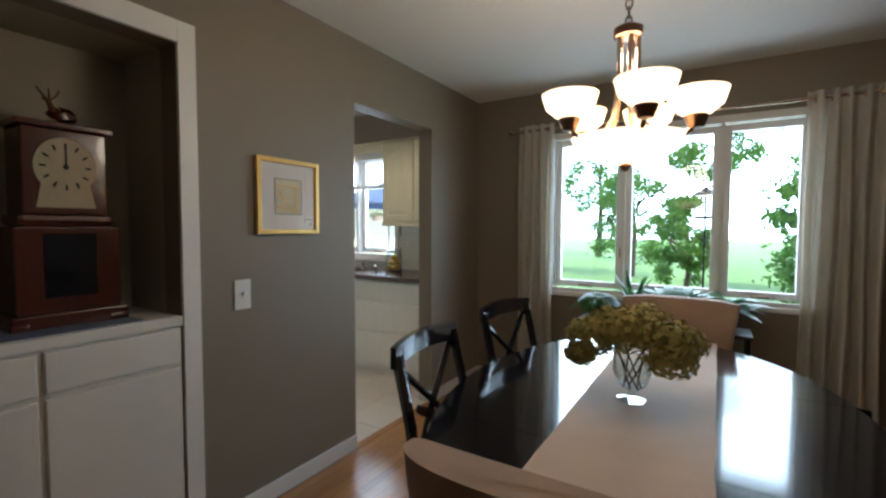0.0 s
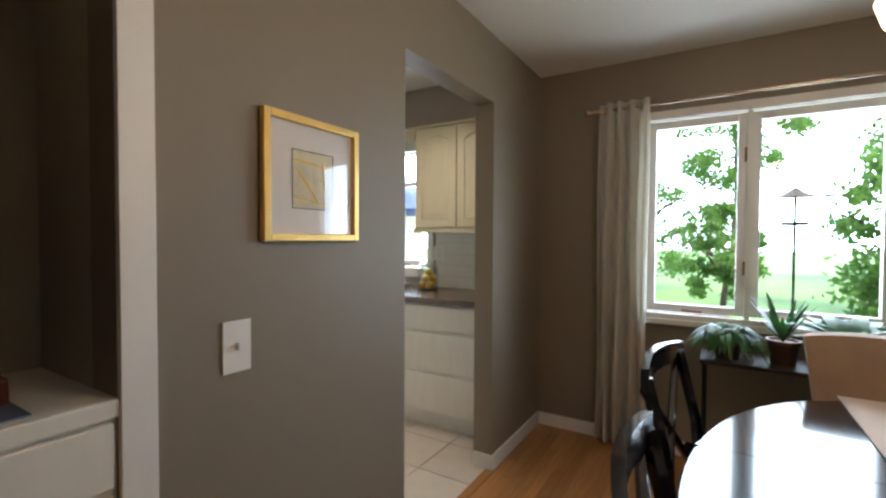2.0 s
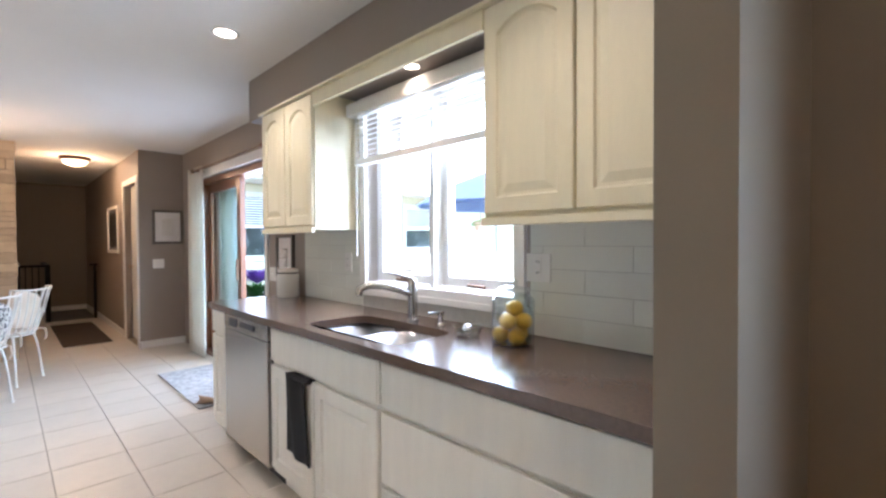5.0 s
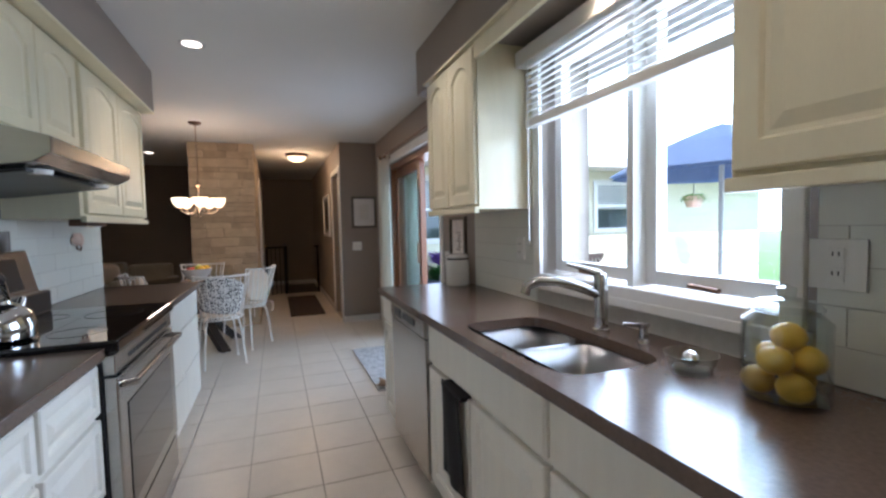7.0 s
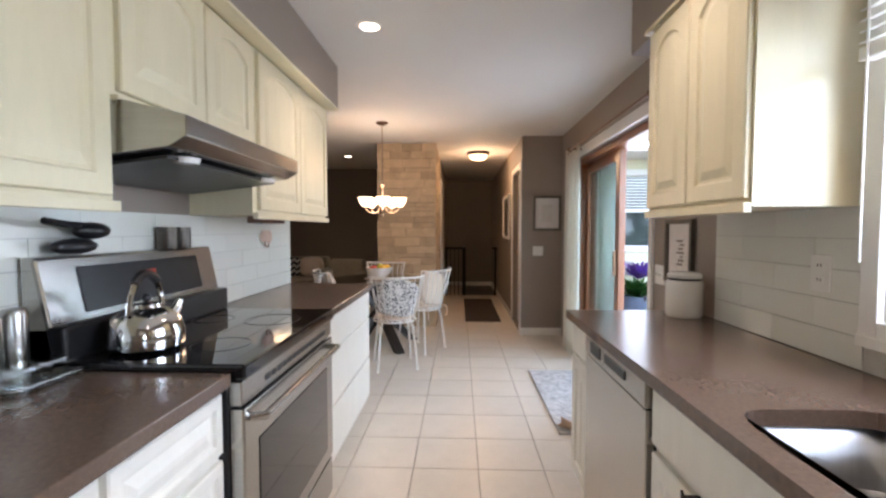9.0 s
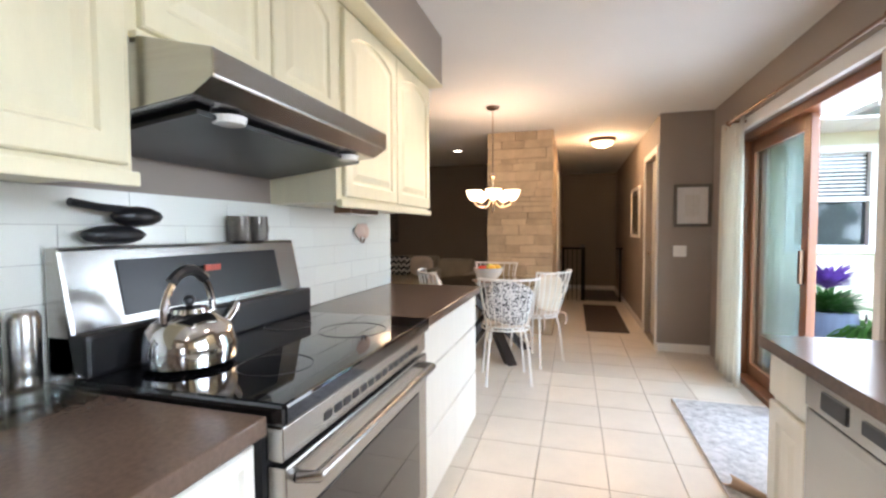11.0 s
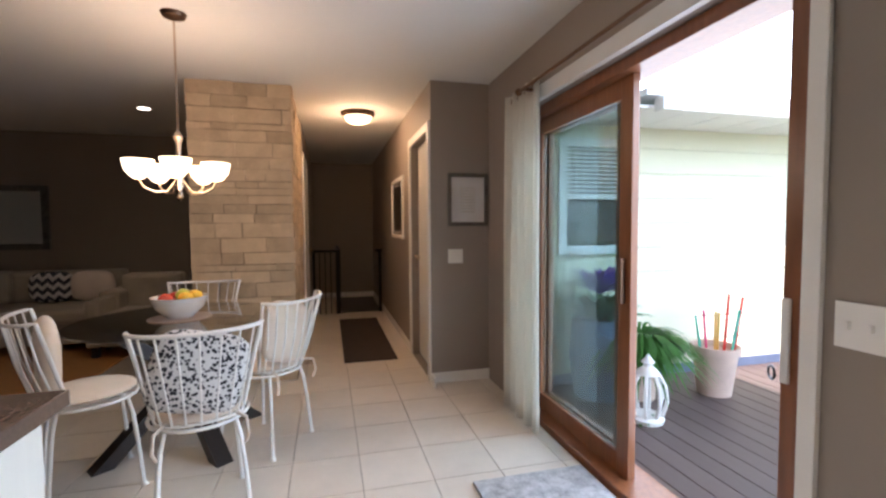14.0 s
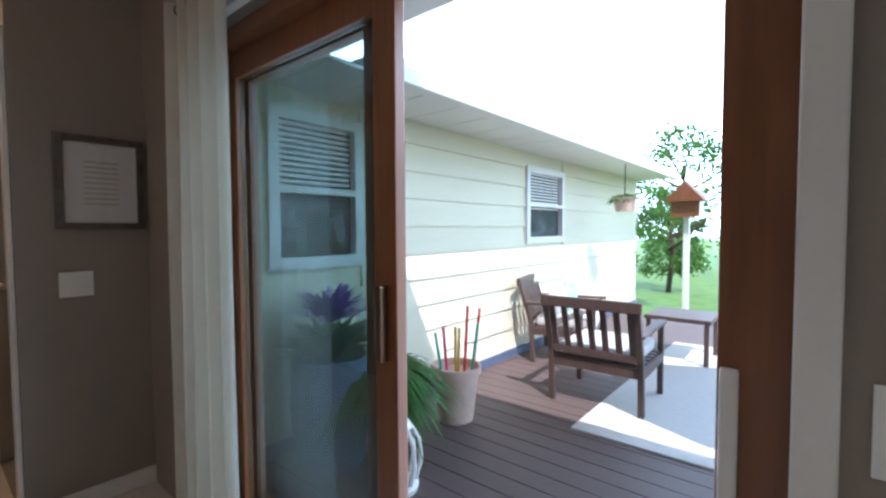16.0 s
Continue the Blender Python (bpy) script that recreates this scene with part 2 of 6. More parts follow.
for key, share in (("leaf", 0.5), ("fernleaf", 0.4), ("houseleaf", 0.25), ("curtain", 0.5), ("umbrella", 0.4)):
    translucent(M[key], share)


# ---- mesh helpers ----
def bx(bm, x0, y0, z0, x1, y1, z1):
    vs = [bm.verts.new((x, y, z)) for z in (z0, z1) for x, y in ((x0, y0), (x1, y0), (x1, y1), (x0, y1))]
    for f in ((3, 2, 1, 0), (4, 5, 6, 7), (0, 1, 5, 4), (1, 2, 6, 5), (2, 3, 7, 6), (3, 0, 4, 7)):
        bm.faces.new([vs[i] for i in f])
    return bm


def box(*c):
    x0, y0, z0, x1, y1, z1 = c
    return bx(bmesh.new(), min(x0, x1), min(y0, y1), min(z0, z1), max(x0, x1), max(y0, y1), max(z0, z1))


def tube(bm, pts, r, seg=8, closed=False, r1=None):
    pts = [Vector(p) for p in pts]
    rings, n = [], len(pts)
    side = None
    for i, p in enumerate(pts):
        a = pts[(i - 1) % n] if closed or i else p
        b = pts[(i + 1) % n] if closed or i < n - 1 else p
        d = (b - a).normalized()
        if side is None:
            side = d.orthogonal().normalized()
        side = (side - d * side.dot(d)).normalized()
        up = d.cross(side)
        rad = r if r1 is None else r + (r1 - r) * i / (n - 1)
        rings.append([bm.verts.new(p + side * math.cos(t) * rad + up * math.sin(t) * rad) for t in (2 * math.pi * k / seg for k in range(seg))])
    for i in range(n if closed else n - 1):
        a, b = rings[i], rings[(i + 1) % n]
        for k in range(seg):
            bm.faces.new((a[k], a[(k + 1) % seg], b[(k + 1) % seg], b[k]))
    if not closed:
        bm.faces.new(rings[0][::-1])
        bm.faces.new(rings[-1])
    return bm


def lathe(bm, prof, c=(0, 0, 0), seg=24):
    rings = []
    for r, z in prof:
        if r < 1e-5:
            rings.append([bm.verts.new((c[0], c[1], c[2] + z))])
        else:
            rings.append([bm.verts.new((c[0] + r * math.cos(t), c[1] + r * math.sin(t), c[2] + z)) for t in (2 * math.pi * k / seg for k in range(seg))])
    for a, b in zip(rings, rings[1:]):
        for k in range(seg):
            j = (k + 1) % seg
            q = [a[k % len(a)], a[j % len(a)], b[j % len(b)], b[k % len(b)]]
            q = [v for i, v in enumerate(q) if v not in q[:i]]
            if len(q) > 2:
                bm.faces.new(q)
    return bm


def blob(bm, c, r, seg=10, rough=0.0):
    out = bmesh.ops.create_icosphere(bm, subdivisions=2 if seg < 14 else 3, radius=1)["verts"]
    for v in out:
        k = 1 + rough * noise.noise(v.co * 2.3 + Vector(c) * 7)
        v.co = Vector((c[0] + v.co.x * r[0] * k, c[1] + v.co.y * r[1] * k, c[2] + v.co.z * r[2] * k))
    return bm


def origin(ob):
    p = Vector((0, 0, 0))
    while ob:
        p += ob.location
        ob = ob.parent
    return p


def part(name, bm, material, parent=None, label="", bevel=0.0, smooth=False, kind=""):
    if bevel:
        bmesh.ops.bevel(bm, geom=bm.edges[:], offset=bevel, segments=2, affect="EDGES", profile=0.6, clamp_overlap=True)
    bmesh.ops.recalc_face_normals(bm, faces=bm.faces[:])
    if parent:
        bmesh.ops.translate(bm, vec=-origin(parent), verts=bm.verts[:])
    me = bpy.data.meshes.new(name)
    bm.to_mesh(me)
    bm.free()
    me.materials.append(M[material])
    if smooth:
        for p in me.polygons:
            p.use_smooth = True
        me.set_sharp_from_angle(angle=radians(40))
    ob = new(name, me)
    ob.parent = parent
    return tagged(ob, label=label, kind=kind)


def thing(name, at, label, category, group="", kind=""):
    ob = new(name)
    ob.location = at
    ob.empty_display_size = 0.1
    return tagged(ob, label, category, group, kind)


def setting(name, bm, material, label, category="wall", bevel=0.0):
    return tagged(part(name, bm, material, bevel=bevel), label, category, kind="structure")


def wall_with_holes(axis, a0, a1, p0, p1, z0, z1, holes):
    """A wall along x or y from a0 to a1, between the planes p0 and p1, with rectangular holes (a, b, low, high)."""
    bm = bmesh.new()
    us = sorted({a0, a1, *[h[0] for h in holes], *[h[1] for h in holes]})
    zs = sorted({z0, z1, *[h[2] for h in holes], *[h[3] for h in holes]})
    for u, v in zip(us, us[1:]):
        for low, high in zip(zs, zs[1:]):
            if any(h[0] <= u and v <= h[1] and h[2] <= low and high <= h[3] for h in holes):
                continue
            if axis == "x":
                bx(bm, u, p0, low, v, p1, high)
            else:
                bx(bm, p0, u, low, p1, v, high)
    bmesh.ops.remove_doubles(bm, verts=bm.verts[:], dist=1e-5)
    seen = {}
    for f in bm.faces[:]:
        key = tuple(sorted(v.index for v in f.verts)) if False else tuple(sorted((round(v.co.x, 4), round(v.co.y, 4), round(v.co.z, 4)) for v in f.verts))
        seen.setdefault(key, []).append(f)
    bmesh.ops.delete(bm, geom=[f for fs in seen.values() if len(fs) > 1 for f in fs], context="FACES_ONLY")
    return bm


# ---- structure ----
CEIL = 2.44
DW = -0.806          # dining face of the wall that holds the niche and the opening
KW = 5.35            # kitchen window wall
SW = 5.48            # wall of the sliding door
LW = 2.98            # wall behind the range
setting("ceiling", box(-12.2, -1.9, CEIL, 3.6, 5.9, CEIL + 0.15), "ceiling", "smooth off-white painted ceiling", "ceiling")
setting("wall_niche", wall_with_holes("y", -1.7, 5.5, DW - 0.115, DW, 0, CEIL, [(1.25, 2.69, 0.0, 2.06), (3.70, 4.533, 0, 2.07)]), "taupe", "taupe painted wall with an open doorway to the kitchen")
setting("wall_dining_window", wall_with_holes("x", DW, 3.5, 5.30, 5.46, 0, CEIL, [(-0.12, 1.52, 0.84, 2.06)]), "taupe", "taupe painted wall around a wide window")
setting("wall_dining_east", box(3.4, -1.7, 0, 3.55, 5.3, CEIL), "taupe", "plain taupe painted wall")
setting("wall_dining_south", box(DW, -1.85, 0, 3.55, -1.7, CEIL), "taupe", "plain taupe painted wall")
setting("wall_kitchen_window", wall_with_holes("x", -3.75, DW - 0.115, KW, 5.62, 0, CEIL, [(-2.86, -1.74, 1.04, 2.10)]), "greywall", "grey painted kitchen wall around a window")
setting("wall_sliding_door", wall_with_holes("x", -7.147, -3.75, SW, 5.70, 0, CEIL, [(-6.50, -4.60, 0, 2.05)]), "greywall", "grey painted wall around a sliding door")
setting("wall_hall_corner", box(-7.30, 5.11, 0, -7.147, 5.48, CEIL), "greywall", "short grey painted wall beside the hall")
setting("wall_hall_north", wall_with_holes("x", -12.0, -7.147, 4.99, 5.11, 0, CEIL, [(-8.02, -7.24, 0, 2.06)]), "greywall", "grey painted hall wall with a doorway")
setting("wall_hall_room", box(-8.3, 5.12, 0, -7.31, 5.2, CEIL), "taupe", "plain wall beyond the hall doorway")
setting("wall_hall_south", box(-12.0, 3.79, 0, -8.9, 3.913, CEIL), "greywall", "grey painted hall wall")
setting("wall_hall_end", box(-12.12, 3.79, 0, -12.0, 5.11, CEIL), "taupe", "brown painted wall at the end of the hall")
setting("wall_range", box(-4.87, LW - 0.12, 0, DW - 0.115, LW, CEIL), "greywall", "grey wall behind the range")
setting("wall_living_west", box(-10.15, -1.7, 0, -10.0, 3.79, CEIL), "taupe", "taupe painted living room wall")
setting("wall_living_south", box(-10.0, -1.85, 0, DW - 0.115, -1.7, CEIL), "taupe", "plain taupe living room wall")
setting("soffit_north", box(-3.886, 5.063, 2.15, DW - 0.115, KW, CEIL), "greywall", "grey boxed soffit above the cabinets", "soffit", bevel=0.004)
setting("soffit_south", box(-4.78, LW, 2.15, DW - 0.115, 3.372, CEIL), "greywall", "grey boxed soffit above the cabinets", "soffit", bevel=0.004)
setting("subfloor", box(-12.1, -1.85, -0.15, 3.55, 5.70, -0.012), "tilegrout", "grout bed under the floors", "floor")

# baseboards
bb = bmesh.new()
for c in ((DW, 2.76, DW + 0.014, 3.70), (DW, 4.533, DW + 0.014, 5.30), (DW, 5.286, 3.4, 5.30), (DW - 0.112, 4.519, DW + 0.014, 4.532)):
    bx(bb, c[0], c[1], 0, c[2], c[3], 0.085)
setting("baseboard_dining", bb, "trim", "white painted baseboard", "baseboard", bevel=0.004)
bb = bmesh.new()
for c in ((-7.147, 4.99, -7.133, 5.48), (-7.147, 4.976, -7.02, 4.99), (-12.0, 4.976, -8.08, 4.99), (-12.0, 3.913, -8.95, 3.927), (-12.0, 3.927, -11.986, 4.976)):
    bx(bb, c[0], c[1], 0, c[2], c[3], 0.085)
setting("baseboard_hall", bb, "trim", "white painted baseboard", "baseboard", bevel=0.004)


# ---- built-in niche cabinet ----
niche = thing("built_in_cabinet", (DW, 2.0, 0), "white painted built-in cabinet with an open display niche", "cabinet")
bm = box(-1.22, 1.25, 0.94, DW + 0.012, 2.69, 0.98)
part("ledge", bm, "white", niche, bevel=0.005)
for c in ((-1.24, 1.23, 0.98, -1.22, 2.71, 2.08), (-1.22, 2.69, 0.98, DW - 0.115, 2.71, 2.08), (-1.22, 1.23, 0.98, DW - 0.115, 1.25, 2.08), (-1.22, 1.25, 2.06, DW - 0.115, 2.69, 2.08)):
    part("niche_panel", box(*c), "niche", niche)
for c in ((DW, 2.69, 0, DW + 0.018, 2.762, 2.145), (DW, 1.18, 2.06, DW + 0.018, 2.69, 2.145), (DW, 1.18, 0, DW + 0.018, 1.25, 2.06)):
    part("casing", box(*c), "trim", niche, bevel=0.003)
part("face_frame", box(DW - 0.02, 1.25, 0, DW - 0.005, 2.69, 0.94), "white", niche)
for y0, y1 in ((1.27, 1.60), (1.61, 2.235), (2.255, 2.68)):
    part("drawer_front", box(DW - 0.005, y0, 0.795, DW + 0.012, y1, 0.932), "white", niche, bevel=0.004)
    part("cabinet_door", box(DW - 0.005, y0, 0.06, DW + 0.012, y1, 0.775), "white", niche, bevel=0.004)


# ---- windows ----
def casement(parent, x0, x1, z0, z1, y, depth=0.05, w=0.045):
    bm = bmesh.new()
    for c in ((x0, z0, x0 + w, z1), (x1 - w, z0, x1, z1), (x0 + w, z0, x1 - w, z0 + w), (x0 + w, z1 - w, x1 - w, z1)):
        bx(bm, c[0], y, c[1], c[2], y + depth, c[3])
    sash = part("sash", bm, "trim", parent, bevel=0.004)
    pane = part("pane", box(x0 + w, y + 0.02, z0 + w, x1 - w, y + 0.026, z1 - w), "glass", sash)
    pane.visible_shadow = False
    bm = tube(bmesh.new(), [((x0 + x1) / 2 - 0.06, y - 0.02, z0 + 0.015), ((x0 + x1) / 2 + 0.05, y - 0.025, z0 + 0.012)], 0.009)
    part("crank", bm, "bronze", sash)


def casing(parent, x0, x1, z0, z1, y, w=0.075, t=0.02):
    bm = bmesh.new()
    for c in ((x0 - w, z0 - w, x0, z1 + w), (x1, z0 - w, x1 + w, z1 + w), (x0, z1, x1, z1 + w), (x0, z0 - w, x1, z0)):
        bx(bm, c[0], y - t, c[1], c[2], y, c[3])
    part("window_frame", bm, "trim", parent, bevel=0.004)


dwin = thing("window_1", (0.7, 5.3, 0.84), "wide white three-part casement window over the garden", "window", kind="structure")
casing(dwin, -0.11, 1.51, 0.86, 2.045, 5.298, 0.05)
for a, b in ((-0.11, 0.405), (0.425, 1.03), (1.05, 1.51)):
    casement(dwin, a, b, 0.87, 2.04, 5.34)
bm = bmesh.new()
for x in (0.415, 1.04):
    bx(bm, x - 0.012, 5.30, 0.86, x + 0.012, 5.42, 2.045)
part("mullion", bm, "trim", dwin)
part("window_sill", box(-0.16, 5.262, 0.795, 1.56, 5.33, 0.83), "trim", dwin, bevel=0.006)
for x, z in ((0.40, 1.80), (0.40, 1.15), (1.035, 1.80), (1.035, 1.15)):
    part("latch", box(x - 0.008, 5.315, z - 0.04, x + 0.012, 5.345, z + 0.04), "bronze", dwin, bevel=0.003)

kwin = thing("window_2", (-2.3, KW, 1.04), "white two-part casement window over the sink", "window", kind="structure")
casing(kwin, -2.84, -1.77, 1.06, 2.09, KW - 0.012, 0.055)
for a, b in ((-2.84, -2.31), (-2.29, -1.77)):
    casement(kwin, a, b, 1.07, 2.08, KW + 0.06, w=0.05)
part("mullion", box(-2.315, KW, 1.06, -2.285, KW + 0.12, 2.09), "trim", kwin)
part("window_sill", box(-2.90, KW - 0.035, 0.985, -1.71, KW + 0.05, 1.02), "trim", kwin, bevel=0.005)

blind = thing("window_blind", (-2.3, 5.31, 1.75), "white slatted blind half raised over the sink window", "blind")
part("headrail", box(-2.92, 5.245, 2.03, -1.72, 5.315, 2.10), "trim", blind, bevel=0.004)
for i in range(9):
    bm = box(-2.86, 5.262, 0, -1.74, 5.302, 0.003)
    bmesh.ops.rotate(bm, cent=(-2.3, 5.282, 0), matrix=Matrix.Rotation(radians(18), 3, "X"), verts=bm.verts[:])
    bmesh.ops.translate(bm, vec=(0, 0, 1.79 + 0.028 * i), verts=bm.verts[:])
    part("slat", bm, "trim", blind)
part("bottom_rail", box(-2.86, 5.262, 1.74, -1.74, 5.302, 1.775), "trim", blind, bevel=0.004)
part("cord", tube(bmesh.new(), [(-2.82, 5.25, 2.04), (-2.82, 5.25, 1.22)], 0.003), "trim", blind)


# ---- curtains ----
def curtain(name, x0, x1, y, z0, z1, folds, label, depth=0.035):
    c = thing(name, ((x0 + x1) / 2, y, z0), label, "curtain")
    bm = bmesh.new()
    nx, nz = folds * 10, 14
    rows = []
    for j in range(nz + 1):
        v = j / nz
        row = []
        for i in range(nx + 1):
            u = i / nx
            wob = 0.012 * noise.noise(Vector((u * 5, v * 1.5, x0)))
            spread = 1 + 0.06 * (1 - v)
            xx = (x0 + x1) / 2 + (u - 0.5) * (x1 - x0) * spread + 0.008 * math.sin(v * 6 + u * 9)
            row.append(bm.verts.new((xx, y + depth * math.sin(u * folds * 2 * math.pi) * (0.75 + 0.35 * (1 - v)) + wob, z0 + (z1 - z0) * v)))
        rows.append(row)
    for a, b in zip(rows, rows[1:]):
        for i in range(nx):
            bm.faces.new((a[i], a[i + 1], b[i + 1], b[i]))
    p = part("panel", bm, "curtain", c, smooth=True)
    s = p.modifiers.new("thick", "SOLIDIFY")
    s.thickness = 0.003
    for i in range(folds):
        bm = bmesh.new()
        cx = x0 + (x1 - x0) * (i + 0.5) / folds
        tube(bm, [(cx, y + 0.02 * math.cos(t), z1 - 0.045 + 0.022 * math.sin(t)) for t in (k * math.pi / 6 for k in range(12))], 0.004, 6, True)
        part("grommet", bm, "nickel", c)
    return c


def rod(name, x0, x1, y, z, wall, label, material):
    r = thing(name, ((x0 + x1) / 2, y, z), label, "curtain rod")
    part("pole", tube(bmesh.new(), [(x0, y, z), (x1, y, z)], 0.011, 10), material, r, smooth=True)
    for x, s in ((x0, -1), (x1, 1)):
        part("finial", blob(bmesh.new(), (x + 0.018 * s, y, z), (0.024, 0.024, 0.024)), material, r, smooth=True)
    for x in (x0 + 0.05, x1 - 0.05):
        part("bracket", box(x - 0.008, y, z - 0.012, x + 0.008, wall, z + 0.004), material, r)


curtain("curtain", -0.385, -0.10, 5.215, 0.02, 2.165, 4, "off-white linen grommet curtain beside the dining window")
curtain("curtain", 1.47, 1.84, 5.215, 0.02, 2.165, 5, "off-white linen grommet curtain beside the dining window")
rod("curtain_rod", -0.44, 1.92, 5.215, 2.125, 5.30, "brushed nickel curtain rod above the dining window", "nickel")
curtain("curtain", -6.60, -6.08, 5.40, 0.02, 2.15, 5, "pale grey curtain drawn aside at the sliding door", 0.03)
rod("curtain_rod", -6.225, -4.35, 5.345, 2.108, SW, "dark curtain rod above the sliding door", "bronze")

# ---- sliding door ----
sd = thing("door_1", (-5.6, 5.6, 0), "stained wood sliding glass door standing half open", "door", kind="structure")
bm = bmesh.new()
for c in ((-6.50, 0, -6.45, 2.05), (-4.695, 0, -4.60, 2.05), (-6.45, 1.99, -4.695, 2.05)):
    bx(bm, c[0], 5.52, c[1], c[2], 5.70, c[3])
part("door_frame", bm, "cedar", sd, bevel=0.003)
part("threshold", box(-6.45, 5.49, -0.01, -4.735, 5.72, 0.035), "cedar", sd, bevel=0.005)


def door_panel(x0, x1, y, material):
    bm = bmesh.new()
    for c in ((x0, 0.035, x0 + 0.05, 1.99), (x1 - 0.09, 0.035, x1, 1.99), (x0 + 0.05, 0.035, x1 - 0.09, 0.14), (x0 + 0.05, 1.89, x1 - 0.09, 1.99)):
        bx(bm, c[0], y, c[1], c[2], y + 0.04, c[3])
    p = part("door_panel", bm, "cedar", sd, bevel=0.004)
    g = part("pane", box(x0 + 0.05, y + 0.017, 0.14, x1 - 0.09, y + 0.023, 1.89), material, p)
    g.visible_shadow = False
    return p


door_panel(-6.44, -5.575, 5.63, "glass")
slid = door_panel(-6.44, -5.47, 5.575, "tinted")
part("handle", box(-5.53, 5.545, 0.90, -5.505, 5.575, 1.12), "bronze", slid, bevel=0.006)
jh = part("jamb_handle", box(-4.690, 5.507, 0.80, -4.664, 5.519, 1.06), "trim", sd, "white door pull", bevel=0.006)
part("strap", tube(bmesh.new(), [(-4.700 + 0.02 * math.sin(t), 5.49 - 0.012 * math.sin(t), 0.83 + 0.02 * math.cos(t)) for t in (k * math.pi / 6 for k in range(12))], 0.004, 6, True), "blackplastic", jh, "black loop", smooth=True)
bm = bmesh.new()
bx(bm, -4.60, SW - 0.02, 0, -4.55, SW, 2.05)
bx(bm, -6.57, SW - 0.02, 0, -6.50, SW, 2.05)
bx(bm, -6.57, SW - 0.035, 2.05, -4.55, SW, 2.135)
part("door_casing", bm, "trim", sd, bevel=0.004)

# doorway casings in the hall
bm = bmesh.new()
for c in ((-8.09, 0, -8.02, 2.13), (-7.24, 0, -7.17, 2.13), (-8.02, 2.06, -7.24, 2.13)):
    bx(bm, c[0], 4.972, c[1], c[2], 4.99, c[3])
setting("trim_hall_door", bm, "trim", "white casing of the hall doorway", "trim", bevel=0.003)
bm = bmesh.new()
for c in ((-9.9, 0, -9.82, 2.13), (-9.05, 0, -8.97, 2.13), (-9.82, 2.06, -9.05, 2.13)):
    bx(bm, c[0], 3.913, c[1], c[2], 3.931, c[3])
setting("trim_hall_south", bm, "trim", "white casing of a hall door", "trim", bevel=0.003)
hd = tagged(part("door_2", box(-9.82, 3.914, 0.01, -9.05, 3.924, 2.06), "white"), "closed white hall door", "door", kind="structure")
part("door_knob", blob(bmesh.new(), (-9.75, 3.96, 0.98), (0.028, 0.03, 0.028)), "nickel", hd, smooth=True)
hd2 = tagged(part("door_3", box(-8.02, 5.06, 0.01, -7.24, 5.095, 2.06), "white"), "closed white door in the hall", "door", kind="structure")
part("door_knob", blob(bmesh.new(), (-7.95, 5.03, 0.98), (0.028, 0.03, 0.028)), "nickel", hd2, smooth=True)


# ---- kitchen cabinets ----
def panel_door(name, parent, u0, u1, z0, z1, place, arch=False, material="cream", w=0.055):
    """A framed door with a raised panel. place(u, d, z) maps across, outward depth and height to the world."""
    bm = bmesh.new()
    rise = min(0.05, (u1 - u0) * 0.16) if arch else 0.0
    n = 10

    def loop(ins, d, flat=False):
        a, b, low, high = u0 + ins, u1 - ins, z0 + ins, z1 - ins
        spring = high - (rise if not flat else 0)
        pts = [(a, low), (b, low), (b, spring)]
        for i in range(1, n):
            t = i / n
            bow = rise * math.sin(math.pi * t) ** 0.8 if not flat else 0
            pts.append((b + (a - b) * t, spring + bow))
        pts.append((a, spring))
        return [bm.verts.new(place(u, d, z)) for u, z in pts]

    loops = [loop(0, 0, True), loop(0, 0.016, True), loop(0.004, 0.020, True), loop(w, 0.020), loop(w + 0.006, 0.011), loop(w + 0.016, 0.010), loop(w + 0.045, 0.018)]
    for a, b in zip(loops, loops[1:]):
        k = len(a)
        for i in range(k):
            bm.faces.new((a[i], a[(i + 1) % k], b[(i + 1) % k], b[i]))
    bm.faces.new(loops[0][::-1])
    bm.faces.new(loops[-1])
    return part(name, bm, material, parent)


def slab_front(name, parent, u0, u1, z0, z1, place):
    a, b = place(u0, 0, z0), place(u1, 0.02, z1)
    return part(name, box(*a, *b), "whitecab", parent, bevel=0.005)


north_up = lambda u, d, z: (u, 5.035 + 0.02 - d, z)
south_up = lambda u, d, z: (u, 3.298 - 0.02 + d, z)
north_low = lambda u, d, z: (u, 4.80 - d, z)
south_low = lambda u, d, z: (u, 3.56 + d, z)


def upper(x0, x1, z0, z1, side, doors, label):
    c = thing("wall_cabinet", ((x0 + x1) / 2, KW if side > 0 else LW, z0), label, "cabinet", "kitchen wall cabinets")
    body = box(x0, 5.055, z0, x1, KW, z1) if side > 0 else box(x0, LW, z0, x1, 3.278, z1)
    part("body", body, "cream", c)
    place = north_up if side > 0 else south_up
    for a, b in doors:
        panel_door("door", c, a, b, z0 + 0.025, z1 - 0.02, place, True)
    y0, y1 = (5.03, 5.055) if side > 0 else (3.278, 3.303)
    part("light_rail", box(x0, y0, z0 - 0.018, x1, y1, z0 + 0.012), "cream", c, bevel=0.004)
    return c


